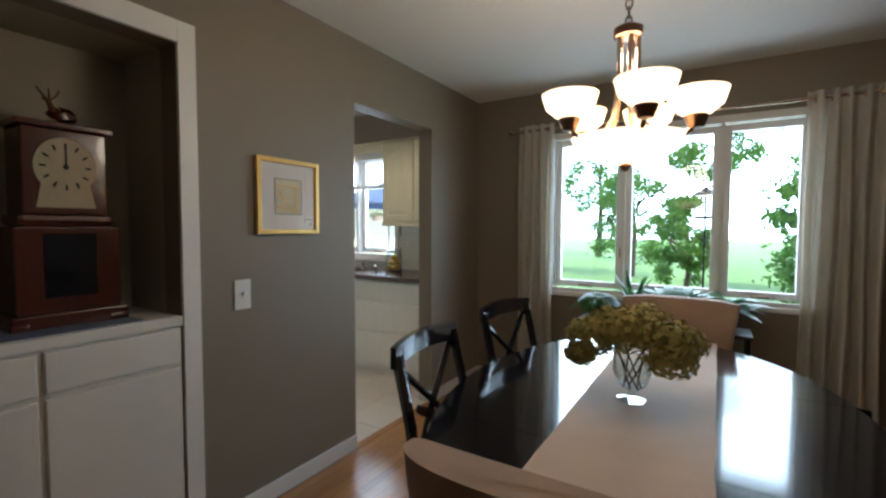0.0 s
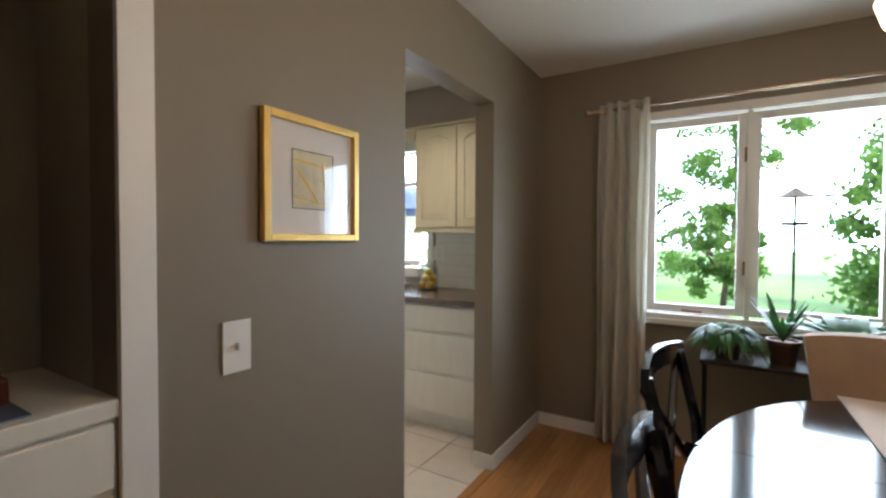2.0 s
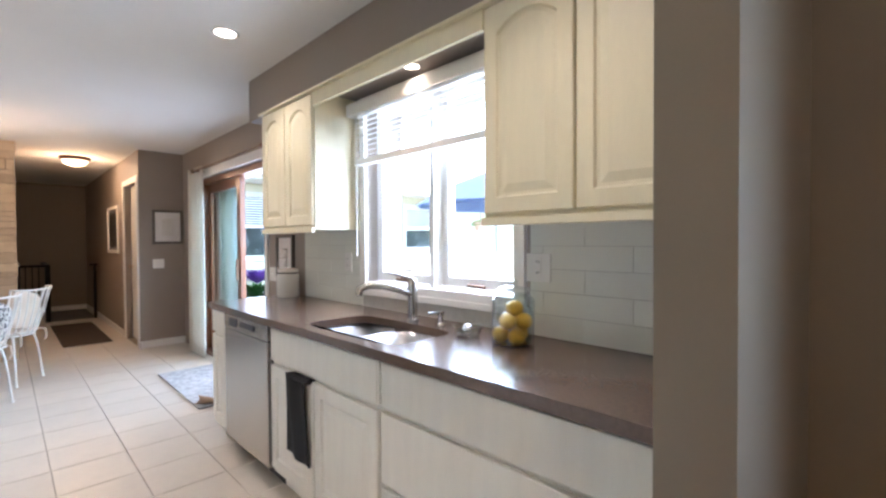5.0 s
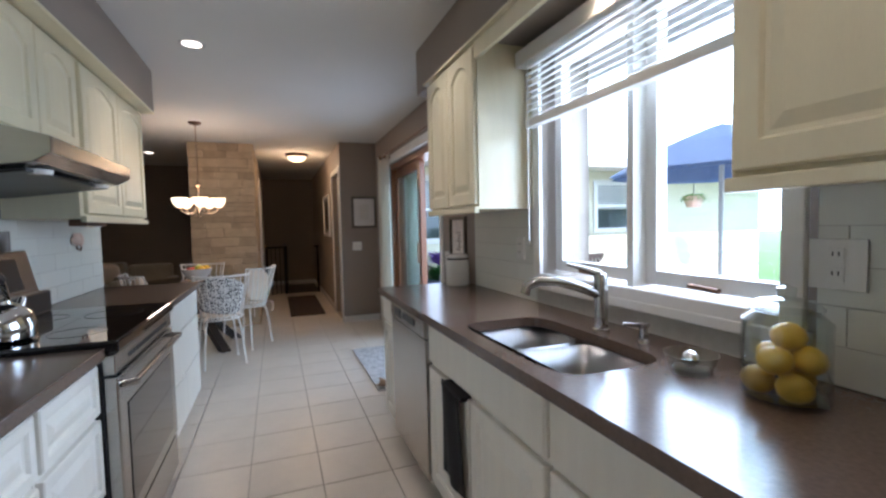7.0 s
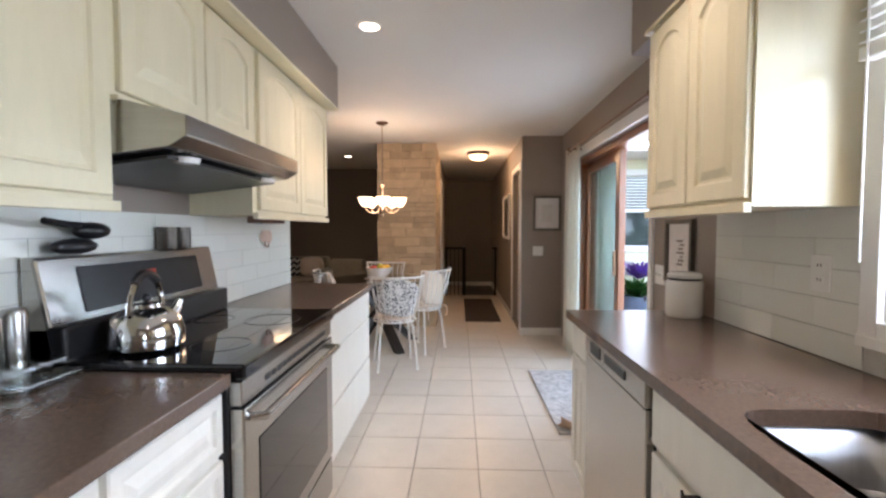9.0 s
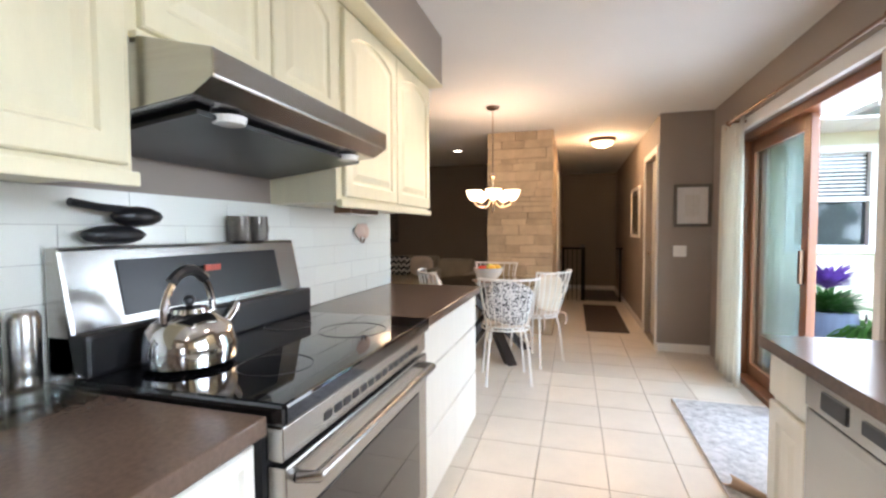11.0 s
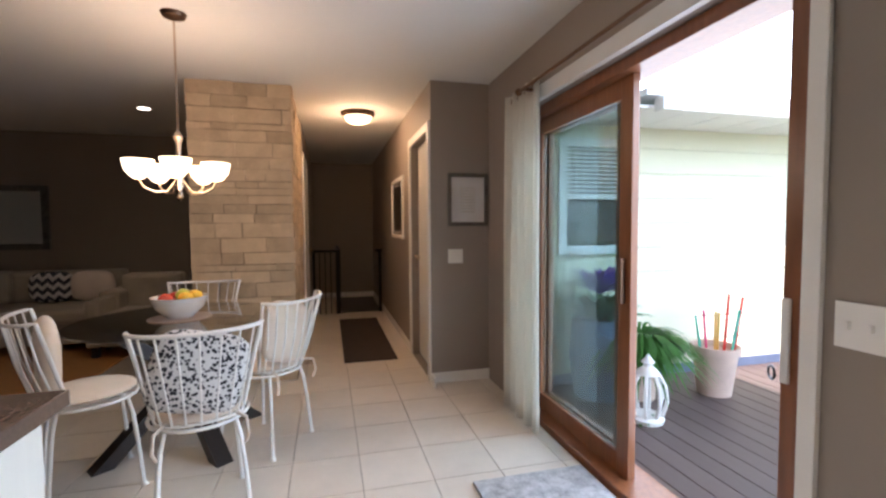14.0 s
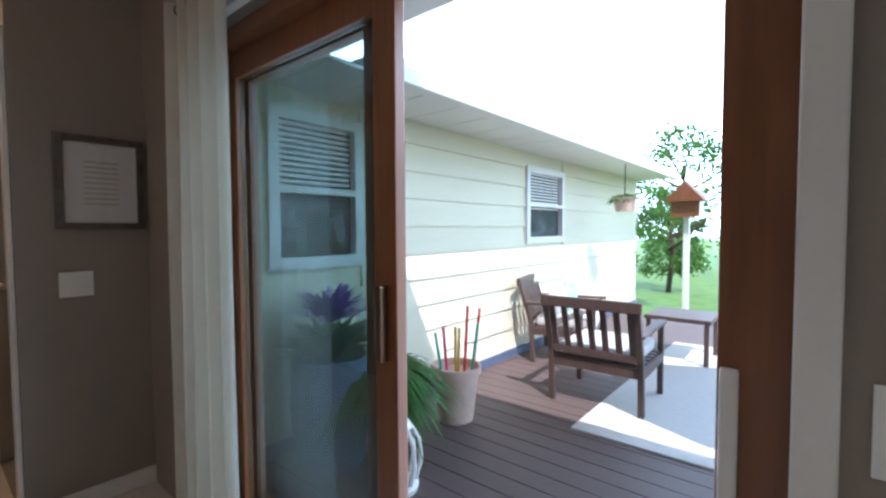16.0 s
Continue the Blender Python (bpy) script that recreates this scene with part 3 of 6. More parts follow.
cream = "cream painted wall cabinet with arched raised-panel doors"
upper(-1.70, DW - 0.118, 1.37, 2.146, 1, [(-1.69, -1.338), (-1.328, -0.935)], cream)
upper(-3.615, -2.94, 1.37, 2.146, 1, [(-3.605, -3.282), (-3.272, -2.95)], cream)
upper(-4.763, -3.655, 1.37, 2.146, -1, [(-4.753, -4.235), (-4.225, -3.70)], cream)
upper(-3.655, -2.83, 1.66, 2.146, -1, [(-3.645, -3.27), (-3.26, -2.85)], "short cream wall cabinet above the range hood")
upper(-2.83, -1.92, 1.37, 2.146, -1, [(-2.81, -2.425), (-2.415, -1.93)], cream)
upper(-1.92, DW - 0.118, 1.37, 2.146, -1, [(-1.91, -1.43), (-1.42, -0.935)], cream)
val = setting("trim_valance", box(-2.94, 5.04, 2.06, -1.70, 5.06, 2.15), "cream", "cream valance board over the sink window", "trim")
bm = bmesh.new()
bx(bm, -3.63, 5.02, 2.135, DW - 0.118, 5.056, 2.150)
setting("trim_cornice_north", bm, "cream", "cream cornice strip over the cabinets", "trim", bevel=0.004)
setting("trim_cornice_south", box(-4.78, 3.285, 2.135, DW - 0.118, 3.376, 2.150), "cream", "cream cornice strip over the cabinets", "trim", bevel=0.004)


def base(x0, x1, side, fronts, label):
    c = thing("base_cabinet", ((x0 + x1) / 2, KW if side > 0 else LW, 0), label, "cabinet", "kitchen base cabinets")
    top = 0.69 if "sink" in label else 0.868
    body = box(x0, 4.80, 0.1, x1, KW, top) if side > 0 else box(x0, LW, 0.1, x1, 3.56, 0.868)
    part("body", body, "whitecab", c)
    toe = box(x0, 4.86, -0.01, x1, KW - 0.05, 0.1) if side > 0 else box(x0, LW + 0.05, -0.01, x1, 3.50, 0.1)
    part("toe_kick", toe, "whitecab", c)
    place = north_low if side > 0 else south_low
    for kind, a, b, low, high in fronts:
        if kind == "door":
            panel_door("door", c, a, b, low, high, place, material="whitecab")
        elif kind == "panel_drawer":
            panel_door("drawer", c, a, b, low, high, place, material="whitecab", w=0.03)
        else:
            slab_front("drawer", c, a, b, low, high, place)
    return c


base(-3.83, -3.57, 1, [("door", -3.82, -3.58, 0.13, 0.70), ("slab", -3.82, -3.58, 0.72, 0.855)], "narrow white base cabinet at the end of the counter")
base(-2.93, -1.99, 1, [("door", -2.92, -2.485, 0.13, 0.665), ("door", -2.47, -2.0, 0.13, 0.665), ("slab", -2.92, -2.0, 0.69, 0.855)], "white sink cabinet with two raised-panel doors")
setting("trim_sink_front", box(-2.93, 4.785, 0.692, -1.99, 4.799, 0.868), "whitecab", "white board behind the sink front", "trim")
base(-1.985, DW - 0.118, 1, [("slab", -1.97, -0.935, 0.69, 0.855), ("slab", -1.97, -0.935, 0.41, 0.67), ("slab", -1.97, -0.935, 0.13, 0.39)], "white base cabinet with three wide drawers")
base(-4.79, -3.718, -1, [("slab", -4.785, -3.728, 0.685, 0.86), ("slab", -4.785, -3.728, 0.40, 0.675), ("slab", -4.785, -3.728, 0.11, 0.39)], "white base cabinet with three wide drawers")
base(-2.825, -2.41, -1, [("panel_drawer", -2.815, -2.42, 0.69, 0.855), ("panel_drawer", -2.815, -2.42, 0.41, 0.67), ("panel_drawer", -2.815, -2.42, 0.13, 0.39)], "white base cabinet with panelled drawers")
base(-2.405, -1.65, -1, [("panel_drawer", -2.395, -1.66, 0.69, 0.855), ("door", -2.395, -2.03, 0.13, 0.67), ("door", -2.02, -1.66, 0.13, 0.67)], "white base cabinet beside the range")
base(-1.645, DW - 0.118, -1, [("panel_drawer", -1.635, -0.935, 0.69, 0.855), ("door", -1.635, -1.29, 0.13, 0.67), ("door", -1.28, -0.935, 0.13, 0.67)], "white base cabinet beside the range")

# counters: the sink is cut through the north one
SX0, SX1, SY0, SY1 = -2.63, -1.95, 4.81, 5.17
bm = bmesh.new()
n = 40


def sink_outline(k, grow=0.0):
    t = 2 * math.pi * k / n
    c, s = math.cos(t), math.sin(t)
    e = 0.35
    return ((SX0 + SX1) / 2 + ((SX1 - SX0) / 2 + grow) * math.copysign(abs(c) ** e, c), (SY0 + SY1) / 2 + ((SY1 - SY0) / 2 + grow) * math.copysign(abs(s) ** e, s))


def slab_point(k):
    x, y = sink_outline(k)
    t = 2 * math.pi * k / n
    c, s = math.cos(t), math.sin(t)
    e = 0.18
    return (-2.305 + 0.45 * math.copysign(abs(c) ** e, c), 5.045 + 0.295 * math.copysign(abs(s) ** e, s))


rings = [[bm.verts.new((*sink_outline(k), 0.872)) for k in range(n)], [bm.verts.new((*sink_outline(k), 0.91)) for k in range(n)]]
for k in range(n):
    j = (k + 1) % n
    bm.faces.new((rings[0][k], rings[0][j], rings[1][j], rings[1][k]))
x0, x1, y0, y1 = -3.834, DW - 0.118, 4.75, KW
corner = [bm.verts.new((x, y, 0.91)) for x, y in ((x1, y0), (x1, y1), (x0, y1), (x0, y0))]
quart = n // 4
cuts = [0, quart, 2 * quart, 3 * quart]
# top face around the hole, in four fans
tops = rings[1]
right, back, left, front = corner[0:2], corner[1:3], corner[2:4], [corner[3], corner[0]]
diag = [n // 8, 3 * n // 8, 5 * n // 8, 7 * n // 8]
sect = [(diag[3], diag[0] + n, corner[0], corner[1]), (diag[0], diag[1], corner[1], corner[2]), (diag[1], diag[2], corner[2], corner[3]), (diag[2], diag[3], corner[3], corner[0])]
for a, b, va, vb in sect:
    inner = [tops[k % n] for k in range(a, b + 1)]
    bm.faces.new([va, vb] + inner[::-1])
low = [bm.verts.new((v.co.x, v.co.y, 0.872)) for v in corner]
for i in range(4):
    j = (i + 1) % 4
    bm.faces.new((low[i], low[j], corner[j], corner[i]))
bmesh.ops.triangulate(bm, faces=[f for f in bm.faces if len(f.verts) > 4])
tagged(part("countertop", bm, "counter"), "brown quartz countertop with an undermount sink cutout", "countertop")
tagged(part("countertop", box(-4.854, LW, 0.872, -3.716, 3.60, 0.91), "counter", bevel=0.004), "brown quartz countertop beside the range", "countertop")
tagged(part("countertop", box(-2.825, LW, 0.872, DW - 0.118, 3.60, 0.91), "counter", bevel=0.004), "brown quartz countertop beside the range", "countertop")

# sink with two bowls
sink = thing("sink", (-2.305, 4.99, 0.70), "stainless steel double-bowl undermount sink", "sink")
for a, b in ((SX0 - 0.005, -2.335), (-2.315, SX1 + 0.005)):
    bm = bmesh.new()
    loops = []
    for ins, z in ((0, 0.871), (0.012, 0.74), (0.05, 0.715), (0.12, 0.71)):
        lp = []
        for k in range(24):
            t = 2 * math.pi * k / 24
            c, s = math.cos(t), math.sin(t)
            lp.append(bm.verts.new(((a + b) / 2 + ((b - a) / 2 - ins) * math.copysign(abs(c) ** 0.4, c), 4.99 + (0.185 - ins) * math.copysign(abs(s) ** 0.4, s), z)))
        loops.append(lp)
    for p, q in zip(loops, loops[1:]):
        for k in range(24):
            bm.faces.new((p[k], p[(k + 1) % 24], q[(k + 1) % 24], q[k]))
    bm.faces.new(loops[-1])
    bowl = part("bowl", bm, "sinksteel", sink, smooth=True)
    bowl.modifiers.new("thick", "SOLIDIFY").thickness = 0.002
    part("drain", lathe(bmesh.new(), [(0, 0.004), (0.035, 0.004), (0.04, 0.0)], ((a + b) / 2, 4.99, 0.713)), "chrome", sink)
part("divider", box(-2.337, 4.82, 0.80, -2.313, 5.16, 0.866), "steel", sink, bevel=0.006)

faucet = thing("faucet", (-2.308, 5.226, 0.91), "brushed steel single-lever kitchen faucet", "faucet")
part("body", lathe(bmesh.new(), [(0, 0), (0.03, 0), (0.03, 0.008), (0.024, 0.012), (0.024, 0.19), (0.02, 0.205), (0, 0.207)], (-2.308, 5.226, 0.91)), "steel", faucet, smooth=True)
part("spout", tube(bmesh.new(), [(-2.308, 5.22, 1.04), (-2.33, 5.15, 1.07), (-2.35, 5.08, 1.09), (-2.37, 5.01, 1.095), (-2.38, 4.97, 1.08), (-2.382, 4.962, 1.05)], 0.018, 12), "steel", faucet, smooth=True)
part("lever", tube(bmesh.new(), [(-2.308, 5.226, 1.115), (-2.34, 5.17, 1.135), (-2.36, 5.12, 1.15)], 0.011, 8, r1=0.006), "steel", faucet, smooth=True)
disp = thing("soap_dispenser", (-2.12, 5.235, 0.91), "small steel soap dispenser by the sink", "dispenser")
part("body", lathe(bmesh.new(), [(0, 0), (0.02, 0), (0.018, 0.01), (0.013, 0.015), (0.013, 0.05), (0.018, 0.055), (0.018, 0.065), (0, 0.068)], (-2.12, 5.235, 0.91), 14), "steel", disp, smooth=True)
part("nozzle", tube(bmesh.new(), [(-2.12, 5.235, 0.965), (-2.17, 5.20, 0.965)], 0.006), "steel", disp)

# dishwasher
dish = thing("dishwasher", (-3.25, 4.8, 0), "stainless steel dishwasher under the counter", "dishwasher")
part("body", box(-3.565, 4.80, 0.1, -2.935, KW, 0.868), "blackplastic", dish)
part("door_panel", box(-3.56, 4.772, 0.11, -2.94, 4.80, 0.775), "steel", dish, bevel=0.004)
part("control_panel", box(-3.56, 4.768, 0.78, -2.94, 4.80, 0.865), "steel", dish, bevel=0.005)
part("badge", box(-3.47, 4.764, 0.80, -3.36, 4.768, 0.845), "blackplastic", dish)
part("handle_slot", box(-3.3, 4.764, 0.81, -3.1, 4.768, 0.84), "blackplastic", dish)
part("kick_plate", box(-3.565, 4.86, -0.01, -2.935, 4.90, 0.1), "blackplastic", dish)

towel = thing("dish_towel", (-2.55, 4.77, 0.4), "black towel hanging over a cabinet door", "towel")
bm = bmesh.new()
for i in range(9):
    for j in range(9):
        u, v = i / 8, j / 8
        bm.verts.new((-2.72 + 0.21 * u + 0.02 * (1 - v), 4.768 + 0.008 * math.sin(u * 9 + v * 2) - 0.004, 0.30 + 0.37 * v - 0.02 * u))
bm.verts.ensure_lookup_table()
for i in range(8):
    for j in range(8):
        bm.faces.new([bm.verts[k] for k in (i * 9 + j, (i + 1) * 9 + j, (i + 1) * 9 + j + 1, i * 9 + j + 1)])
tw = part("cloth", bm, "towel", towel, smooth=True)
tw.modifiers.new("thick", "SOLIDIFY").thickness = 0.006
part("fold", box(-2.70, 4.755, 0.655, -2.49, 4.80, 0.672), "towel", towel, bevel=0.005)

# range
rg = thing("range", (-3.235, 3.3, 0), "stainless steel electric range with a black glass cooktop", "range")
RX0, RX1 = -3.71, -2.833
part("body", box(RX0, LW + 0.02, 0.03, RX1, 3.58, 0.885), "blackplastic", rg)
part("cooktop", box(RX0, LW + 0.1, 0.885, RX1, 3.635, 0.93), "blackglass", rg, bevel=0.008)
for x, y, r in ((-3.45, 3.45, 0.11), (-3.05, 3.45, 0.09), (-3.45, 3.2, 0.08), (-3.05, 3.2, 0.10)):
    bm = bmesh.new()
    tube(bm, [(x + r * math.cos(t), y + r * math.sin(t), 0.9302) for t in (k * math.pi / 16 for k in range(32))], 0.0012, 4, True)
    part("burner_ring", bm, "blackplastic", rg)
part("oven_door", box(RX0 + 0.01, 3.58, 0.24, RX1 - 0.01, 3.625, 0.80), "steel", rg, bevel=0.006)
part("oven_window", box(RX0 + 0.10, 3.622, 0.30, RX1 - 0.10, 3.628, 0.68), "blackglass", rg, "dark oven window", bevel=0.002)
part("oven_handle", tube(bmesh.new(), [(RX0 + 0.05, 3.625, 0.765), (RX0 + 0.06, 3.665, 0.765), (RX1 - 0.06, 3.665, 0.765), (RX1 - 0.05, 3.625, 0.765)], 0.013, 10), "steel", rg, smooth=True)
part("vent_strip", box(RX0 + 0.01, 3.58, 0.81, RX1 - 0.01, 3.62, 0.88), "steel", rg, bevel=0.004)
for i in range(14):
    x = RX0 + 0.10 + i * 0.045
    part("vent_slot", box(x, 3.618, 0.832, x + 0.032, 3.622, 0.85), "blackplastic", rg)
part("drawer", box(RX0 + 0.01, 3.58, 0.06, RX1 - 0.01, 3.622, 0.225), "steel", rg, bevel=0.006)
bm = box(RX0, 3.0, 0.93, RX1, 3.10, 1.225)
for v in bm.verts:
    if v.co.z > 1 and v.co.y > 3.05:
        v.co.y = 3.04
part("backguard", bm, "steel", rg, bevel=0.01)
bm = box(RX0 + 0.13, 3.075, 1.05, RX1 - 0.13, 3.08, 1.19)
for v in bm.verts:
    v.co.y = 3.101 - 0.06 * (v.co.z - 0.93) / 0.295 + (0.003 if v.co.y > 3.077 else -0.02)
panel = part("control_panel", bm, "panelglass", rg)
part("display", box(-3.275, 3.075, 1.14, -3.215, 3.0815, 1.158), "redfruit", panel, "small red display")
bm = box(RX0, 3.0, 0.93, RX1, 3.125, 1.03)
part("rear_vent", bm, "blackplastic", rg, bevel=0.01)

# hood
hood = thing("range_hood", (-3.235, 3.0, 1.5), "stainless steel under-cabinet range hood", "range hood")
bm = bmesh.new()
prof = [(LW, 1.66), (3.30, 1.66), (3.49, 1.615), (3.49, 1.56), (3.44, 1.53), (LW, 1.475)]
a = [bm.verts.new((-3.655, y, z)) for y, z in prof]
b = [bm.verts.new((-2.83, y, z)) for y, z in prof]
bm.faces.new(a)
bm.faces.new(b[::-1])
for i in range(6):
    bm.faces.new((a[i], a[(i + 1) % 6], b[(i + 1) % 6], b[i]))
part("canopy", bm, "steel", hood, bevel=0.004)
bm = bmesh.new()
prof = [(LW + 0.04, 1.474), (3.40, 1.516), (3.40, 1.506), (LW + 0.04, 1.462)]
a = [bm.verts.new((-3.61, y, z)) for y, z in prof]
b = [bm.verts.new((-2.88, y, z)) for y, z in prof]
bm.faces.new(a), bm.faces.new(b[::-1])
for i in range(4):
    bm.faces.new((a[i], a[(i + 1) % 4], b[(i + 1) % 4], b[i]))
part("filter", bm, "blackplastic", hood)
for x in (-3.52, -2.97):
    part("lamp_lens", lathe(bmesh.new(), [(0, -0.012), (0.035, -0.01), (0.04, 0.006)], (x, 3.40, 1.513), 16), "ceramic", hood)
bm = lathe(bmesh.new(), [(0, 0.004), (0.13, 0.003), (0.14, 0)], (0, 0, 0), 24)
for v in bm.verts:
    v.co = Vector((-3.24 + v.co.x, 3.395 + v.co.y * 0.42, 1.638 - v.co.y * 0.42 * 0.236 + v.co.z))
part("badge_panel", bm, "blackglass", hood)


# ---- lamps ----
def bowl_shade(parent, c, r, h, material="shade"):
    prof = [(0.02, 0), (r * 0.5, h * 0.12), (r * 0.85, h * 0.45), (r, h), (r * 0.97, h), (r * 0.82, h * 0.47), (r * 0.47, h * 0.17), (0.02, 0.01)]
    return part("shade", lathe(bmesh.new(), prof, c), material, parent, "glowing frosted glass shade", smooth=True)


ch = thing("chandelier", (0.763, 3.3, CEIL), "bronze chandelier with five upright glass bowls lit", "chandelier")
CX, CY = 0.763, 3.3
part("canopy", lathe(bmesh.new(), [(0, 0), (0.065, 0), (0.06, -0.02), (0.02, -0.04), (0, -0.04)], (CX, CY, CEIL)), "bronze", ch, smooth=True)
for i in range(14):
    z = CEIL - 0.05 - i * 0.0295
    bm = bmesh.new()
    ax = (1, 0) if i % 2 else (0, 1)
    tube(bm, [(CX + ax[0] * 0.01 * math.cos(t), CY + ax[1] * 0.01 * math.cos(t), z + 0.02 * math.sin(t)) for t in (k * math.pi / 6 for k in range(12))], 0.003, 6, True)
    part("chain_link", bm, "bronze", ch)
part("hub", lathe(bmesh.new(), [(0, 0.03), (0.02, 0.03), (0.045, 0.015), (0.045, -0.01), (0.03, -0.02), (0, -0.02)], (CX, CY, 1.97)), "bronze", ch, smooth=True)
for k in range(5):
    t = radians(72 * k + 222)
    c, s = math.cos(t), math.sin(t)
    pts = [(CX + c * r, CY + s * r, z) for r, z in ((0.03, 1.96), (0.03, 1.80), (0.045, 1.70), (0.085, 1.63), (0.14, 1.62), (0.185, 1.645), (0.20, 1.67))]
    part("arm", tube(bmesh.new(), pts, 0.009, 8), "nickel", ch, smooth=True)
    part("cup", lathe(bmesh.new(), [(0, -0.01), (0.022, -0.005), (0.035, 0.03), (0.03, 0.035), (0, 0.035)], (CX + c * 0.20, CY + s * 0.20, 1.655)), "bronze", ch, smooth=True)
    bowl_shade(ch, (CX + c * 0.20, CY + s * 0.20, 1.683), 0.088, 0.08)
bowl_shade(ch, (CX, CY, 1.55), 0.175, 0.085)
part("finial", lathe(bmesh.new(), [(0, -0.02), (0.012, -0.012), (0.018, 0.0), (0.01, 0.02), (0, 0.02)], (CX, CY, 1.543)), "bronze", ch, smooth=True)

pd = thing("pendant_chandelier", (-6.40, 3.40, CEIL), "small nickel chandelier with white glass shades lit", "chandelier")
PX, PY = -6.40, 3.40
part("canopy", lathe(bmesh.new(), [(0, 0), (0.065, 0), (0.055, -0.02), (0.012, -0.035), (0, -0.035)], (PX, PY, CEIL)), "bronze", pd, smooth=True)
part("stem", tube(bmesh.new(), [(PX, PY, CEIL - 0.03), (PX, PY, 1.80)], 0.006), "nickel", pd)
part("column", lathe(bmesh.new(), [(0, 0.10), (0.012, 0.09), (0.03, 0.06), (0.012, 0.02), (0.016, -0.12), (0.028, -0.2), (0.012, -0.24), (0.02, -0.27), (0, -0.29)], (PX, PY, 1.72)), "nickel", pd, smooth=True)
for k in range(5):
    t = radians(72 * k + 12)
    c, s = math.cos(t), math.sin(t)
    pts = [(PX + c * r, PY + s * r, z) for r, z in ((0.02, 1.54), (0.06, 1.48), (0.12, 1.475), (0.17, 1.50), (0.19, 1.535))]
    part("arm", tube(bmesh.new(), pts, 0.006, 8), "nickel", pd, smooth=True)
    bowl_shade(pd, (PX + c * 0.19, PY + s * 0.19, 1.54), 0.075, 0.10)

dome = thing("ceiling_light", (-8.30, 4.5, CEIL), "flush bronze ceiling light with a lit glass dome", "ceiling light")
part("rim", lathe(bmesh.new(), [(0, 0), (0.165, 0), (0.17, -0.02), (0.15, -0.045), (0.14, -0.045)], (-8.30, 4.5, CEIL)), "bronze", dome, smooth=True)
part("shade", lathe(bmesh.new(), [(0.142, -0.04), (0.12, -0.08), (0.07, -0.105), (0, -0.115)], (-8.30, 4.5, CEIL)), "shade", dome, smooth=True)


def can(x, y, z=CEIL, r=0.075):
    c = thing("recessed_light", (x, y, z), "white recessed ceiling downlight switched on", "ceiling light", "recessed downlights")
    part("trim_ring", lathe(bmesh.new(), [(r, -0.003), (r, 0), (r * 0.8, -0.006), (r * 0.68, -0.002)], (x, y, z)), "ceramic", c, smooth=True)
    part("lens", lathe(bmesh.new(), [(0, -0.0045), (r * 0.7, -0.0035), (r * 0.7, -0.002)], (x, y, z)), "bulb", c)


can(-3.22, 4.68)
can(-1.37, 4.5)
can(-4.17, 3.72)
can(-2.3, 5.22, 2.149, 0.05)
can(-8.582, 2.488)
setting("trim_sink_soffit", box(-2.94, 5.065, 2.146, -1.70, 5.25, 2.149), "greywall", "underside of the soffit", "trim")


# ---- wall pictures, switches ----
def picture(name, label, axis, face, out, a0, a1, z0, z1, w, frame_mat, mat_w, art):
    """axis 'x': hangs on a plane x=face, runs along y; axis 'y': on y=face, along x. out: +1 or -1."""
    def b(u0, v0, u1, v1, d0, d1):
        p, q = face + out * d0, face + out * d1
        return box(p, u0, v0, q, u1, v1) if axis == "x" else box(u0, p, v0, u1, q, v1)

    c = thing(name, (face, (a0 + a1) / 2, z0) if axis == "x" else ((a0 + a1) / 2, face, z0), label, "picture")
    bm = bmesh.new()
    for u0, v0, u1, v1 in ((a0, z0, a0 + w, z1), (a1 - w, z0, a1, z1), (a0 + w, z0, a1 - w, z0 + w), (a0 + w, z1 - w, a1 - w, z1)):
        t = b(u0, v0, u1, v1, 0.002, 0.026)
        me = bpy.data.meshes.new("tmp")
        t.to_mesh(me)
        bm.from_mesh(me)
        bpy.data.meshes.remove(me)
        t.free()
    part("frame", bm, frame_mat, c, bevel=0.003)
    part("mat_board", b(a0 + w, z0 + w, a1 - w, z1 - w, 0.002, 0.008), "paper", c)
    m = mat_w
    if art:
        part("print", b(a0 + w + m, z0 + w + m * 0.9, a1 - w - m, z1 - w - m * 0.9, 0.008, 0.0095), art, c)
    g = part("pane", b(a0 + w, z0 + w, a1 - w, z1 - w, 0.014, 0.016), "glass", c)
    g.visible_shadow = False
    return c, b


pc, b = picture("picture", "gold-framed print with a wide white mat", "x", DW, 1, 3.03, 3.402, 1.304, 1.671, 0.022, "gold", 0.085, "print")
for c in ((3.134, 1.400, 3.137, 1.575), (3.295, 1.400, 3.298, 1.575), (3.137, 1.572, 3.295, 1.575), (3.137, 1.400, 3.295, 1.403)):
    part("mat_bevel", b(*c, 0.0095, 0.0105), "silver", pc, "dark cut edge of the mat")
for y0, z0, y1, z1, w in ((3.14, 1.545, 3.29, 1.53, 0.003), (3.15, 1.52, 3.235, 1.42, 0.004), (3.25, 1.55, 3.262, 1.41, 0.003), (3.145, 1.435, 3.285, 1.415, 0.003), (3.24, 1.50, 3.285, 1.45, 0.002)):
    n2 = math.hypot(y1 - y0, z1 - z0)
    oy, oz = -(z1 - z0) / n2 * w, (y1 - y0) / n2 * w
    bm = bmesh.new()
    bm.faces.new([bm.verts.new((DW + 0.0112, y, z)) for y, z in ((y0 + oy, z0 + oz), (y0 - oy, z0 - oz), (y1 - oy, z1 - oz), (y1 + oy, z1 + oz))])
    part("brush_stroke", bm, "stroke", pc)
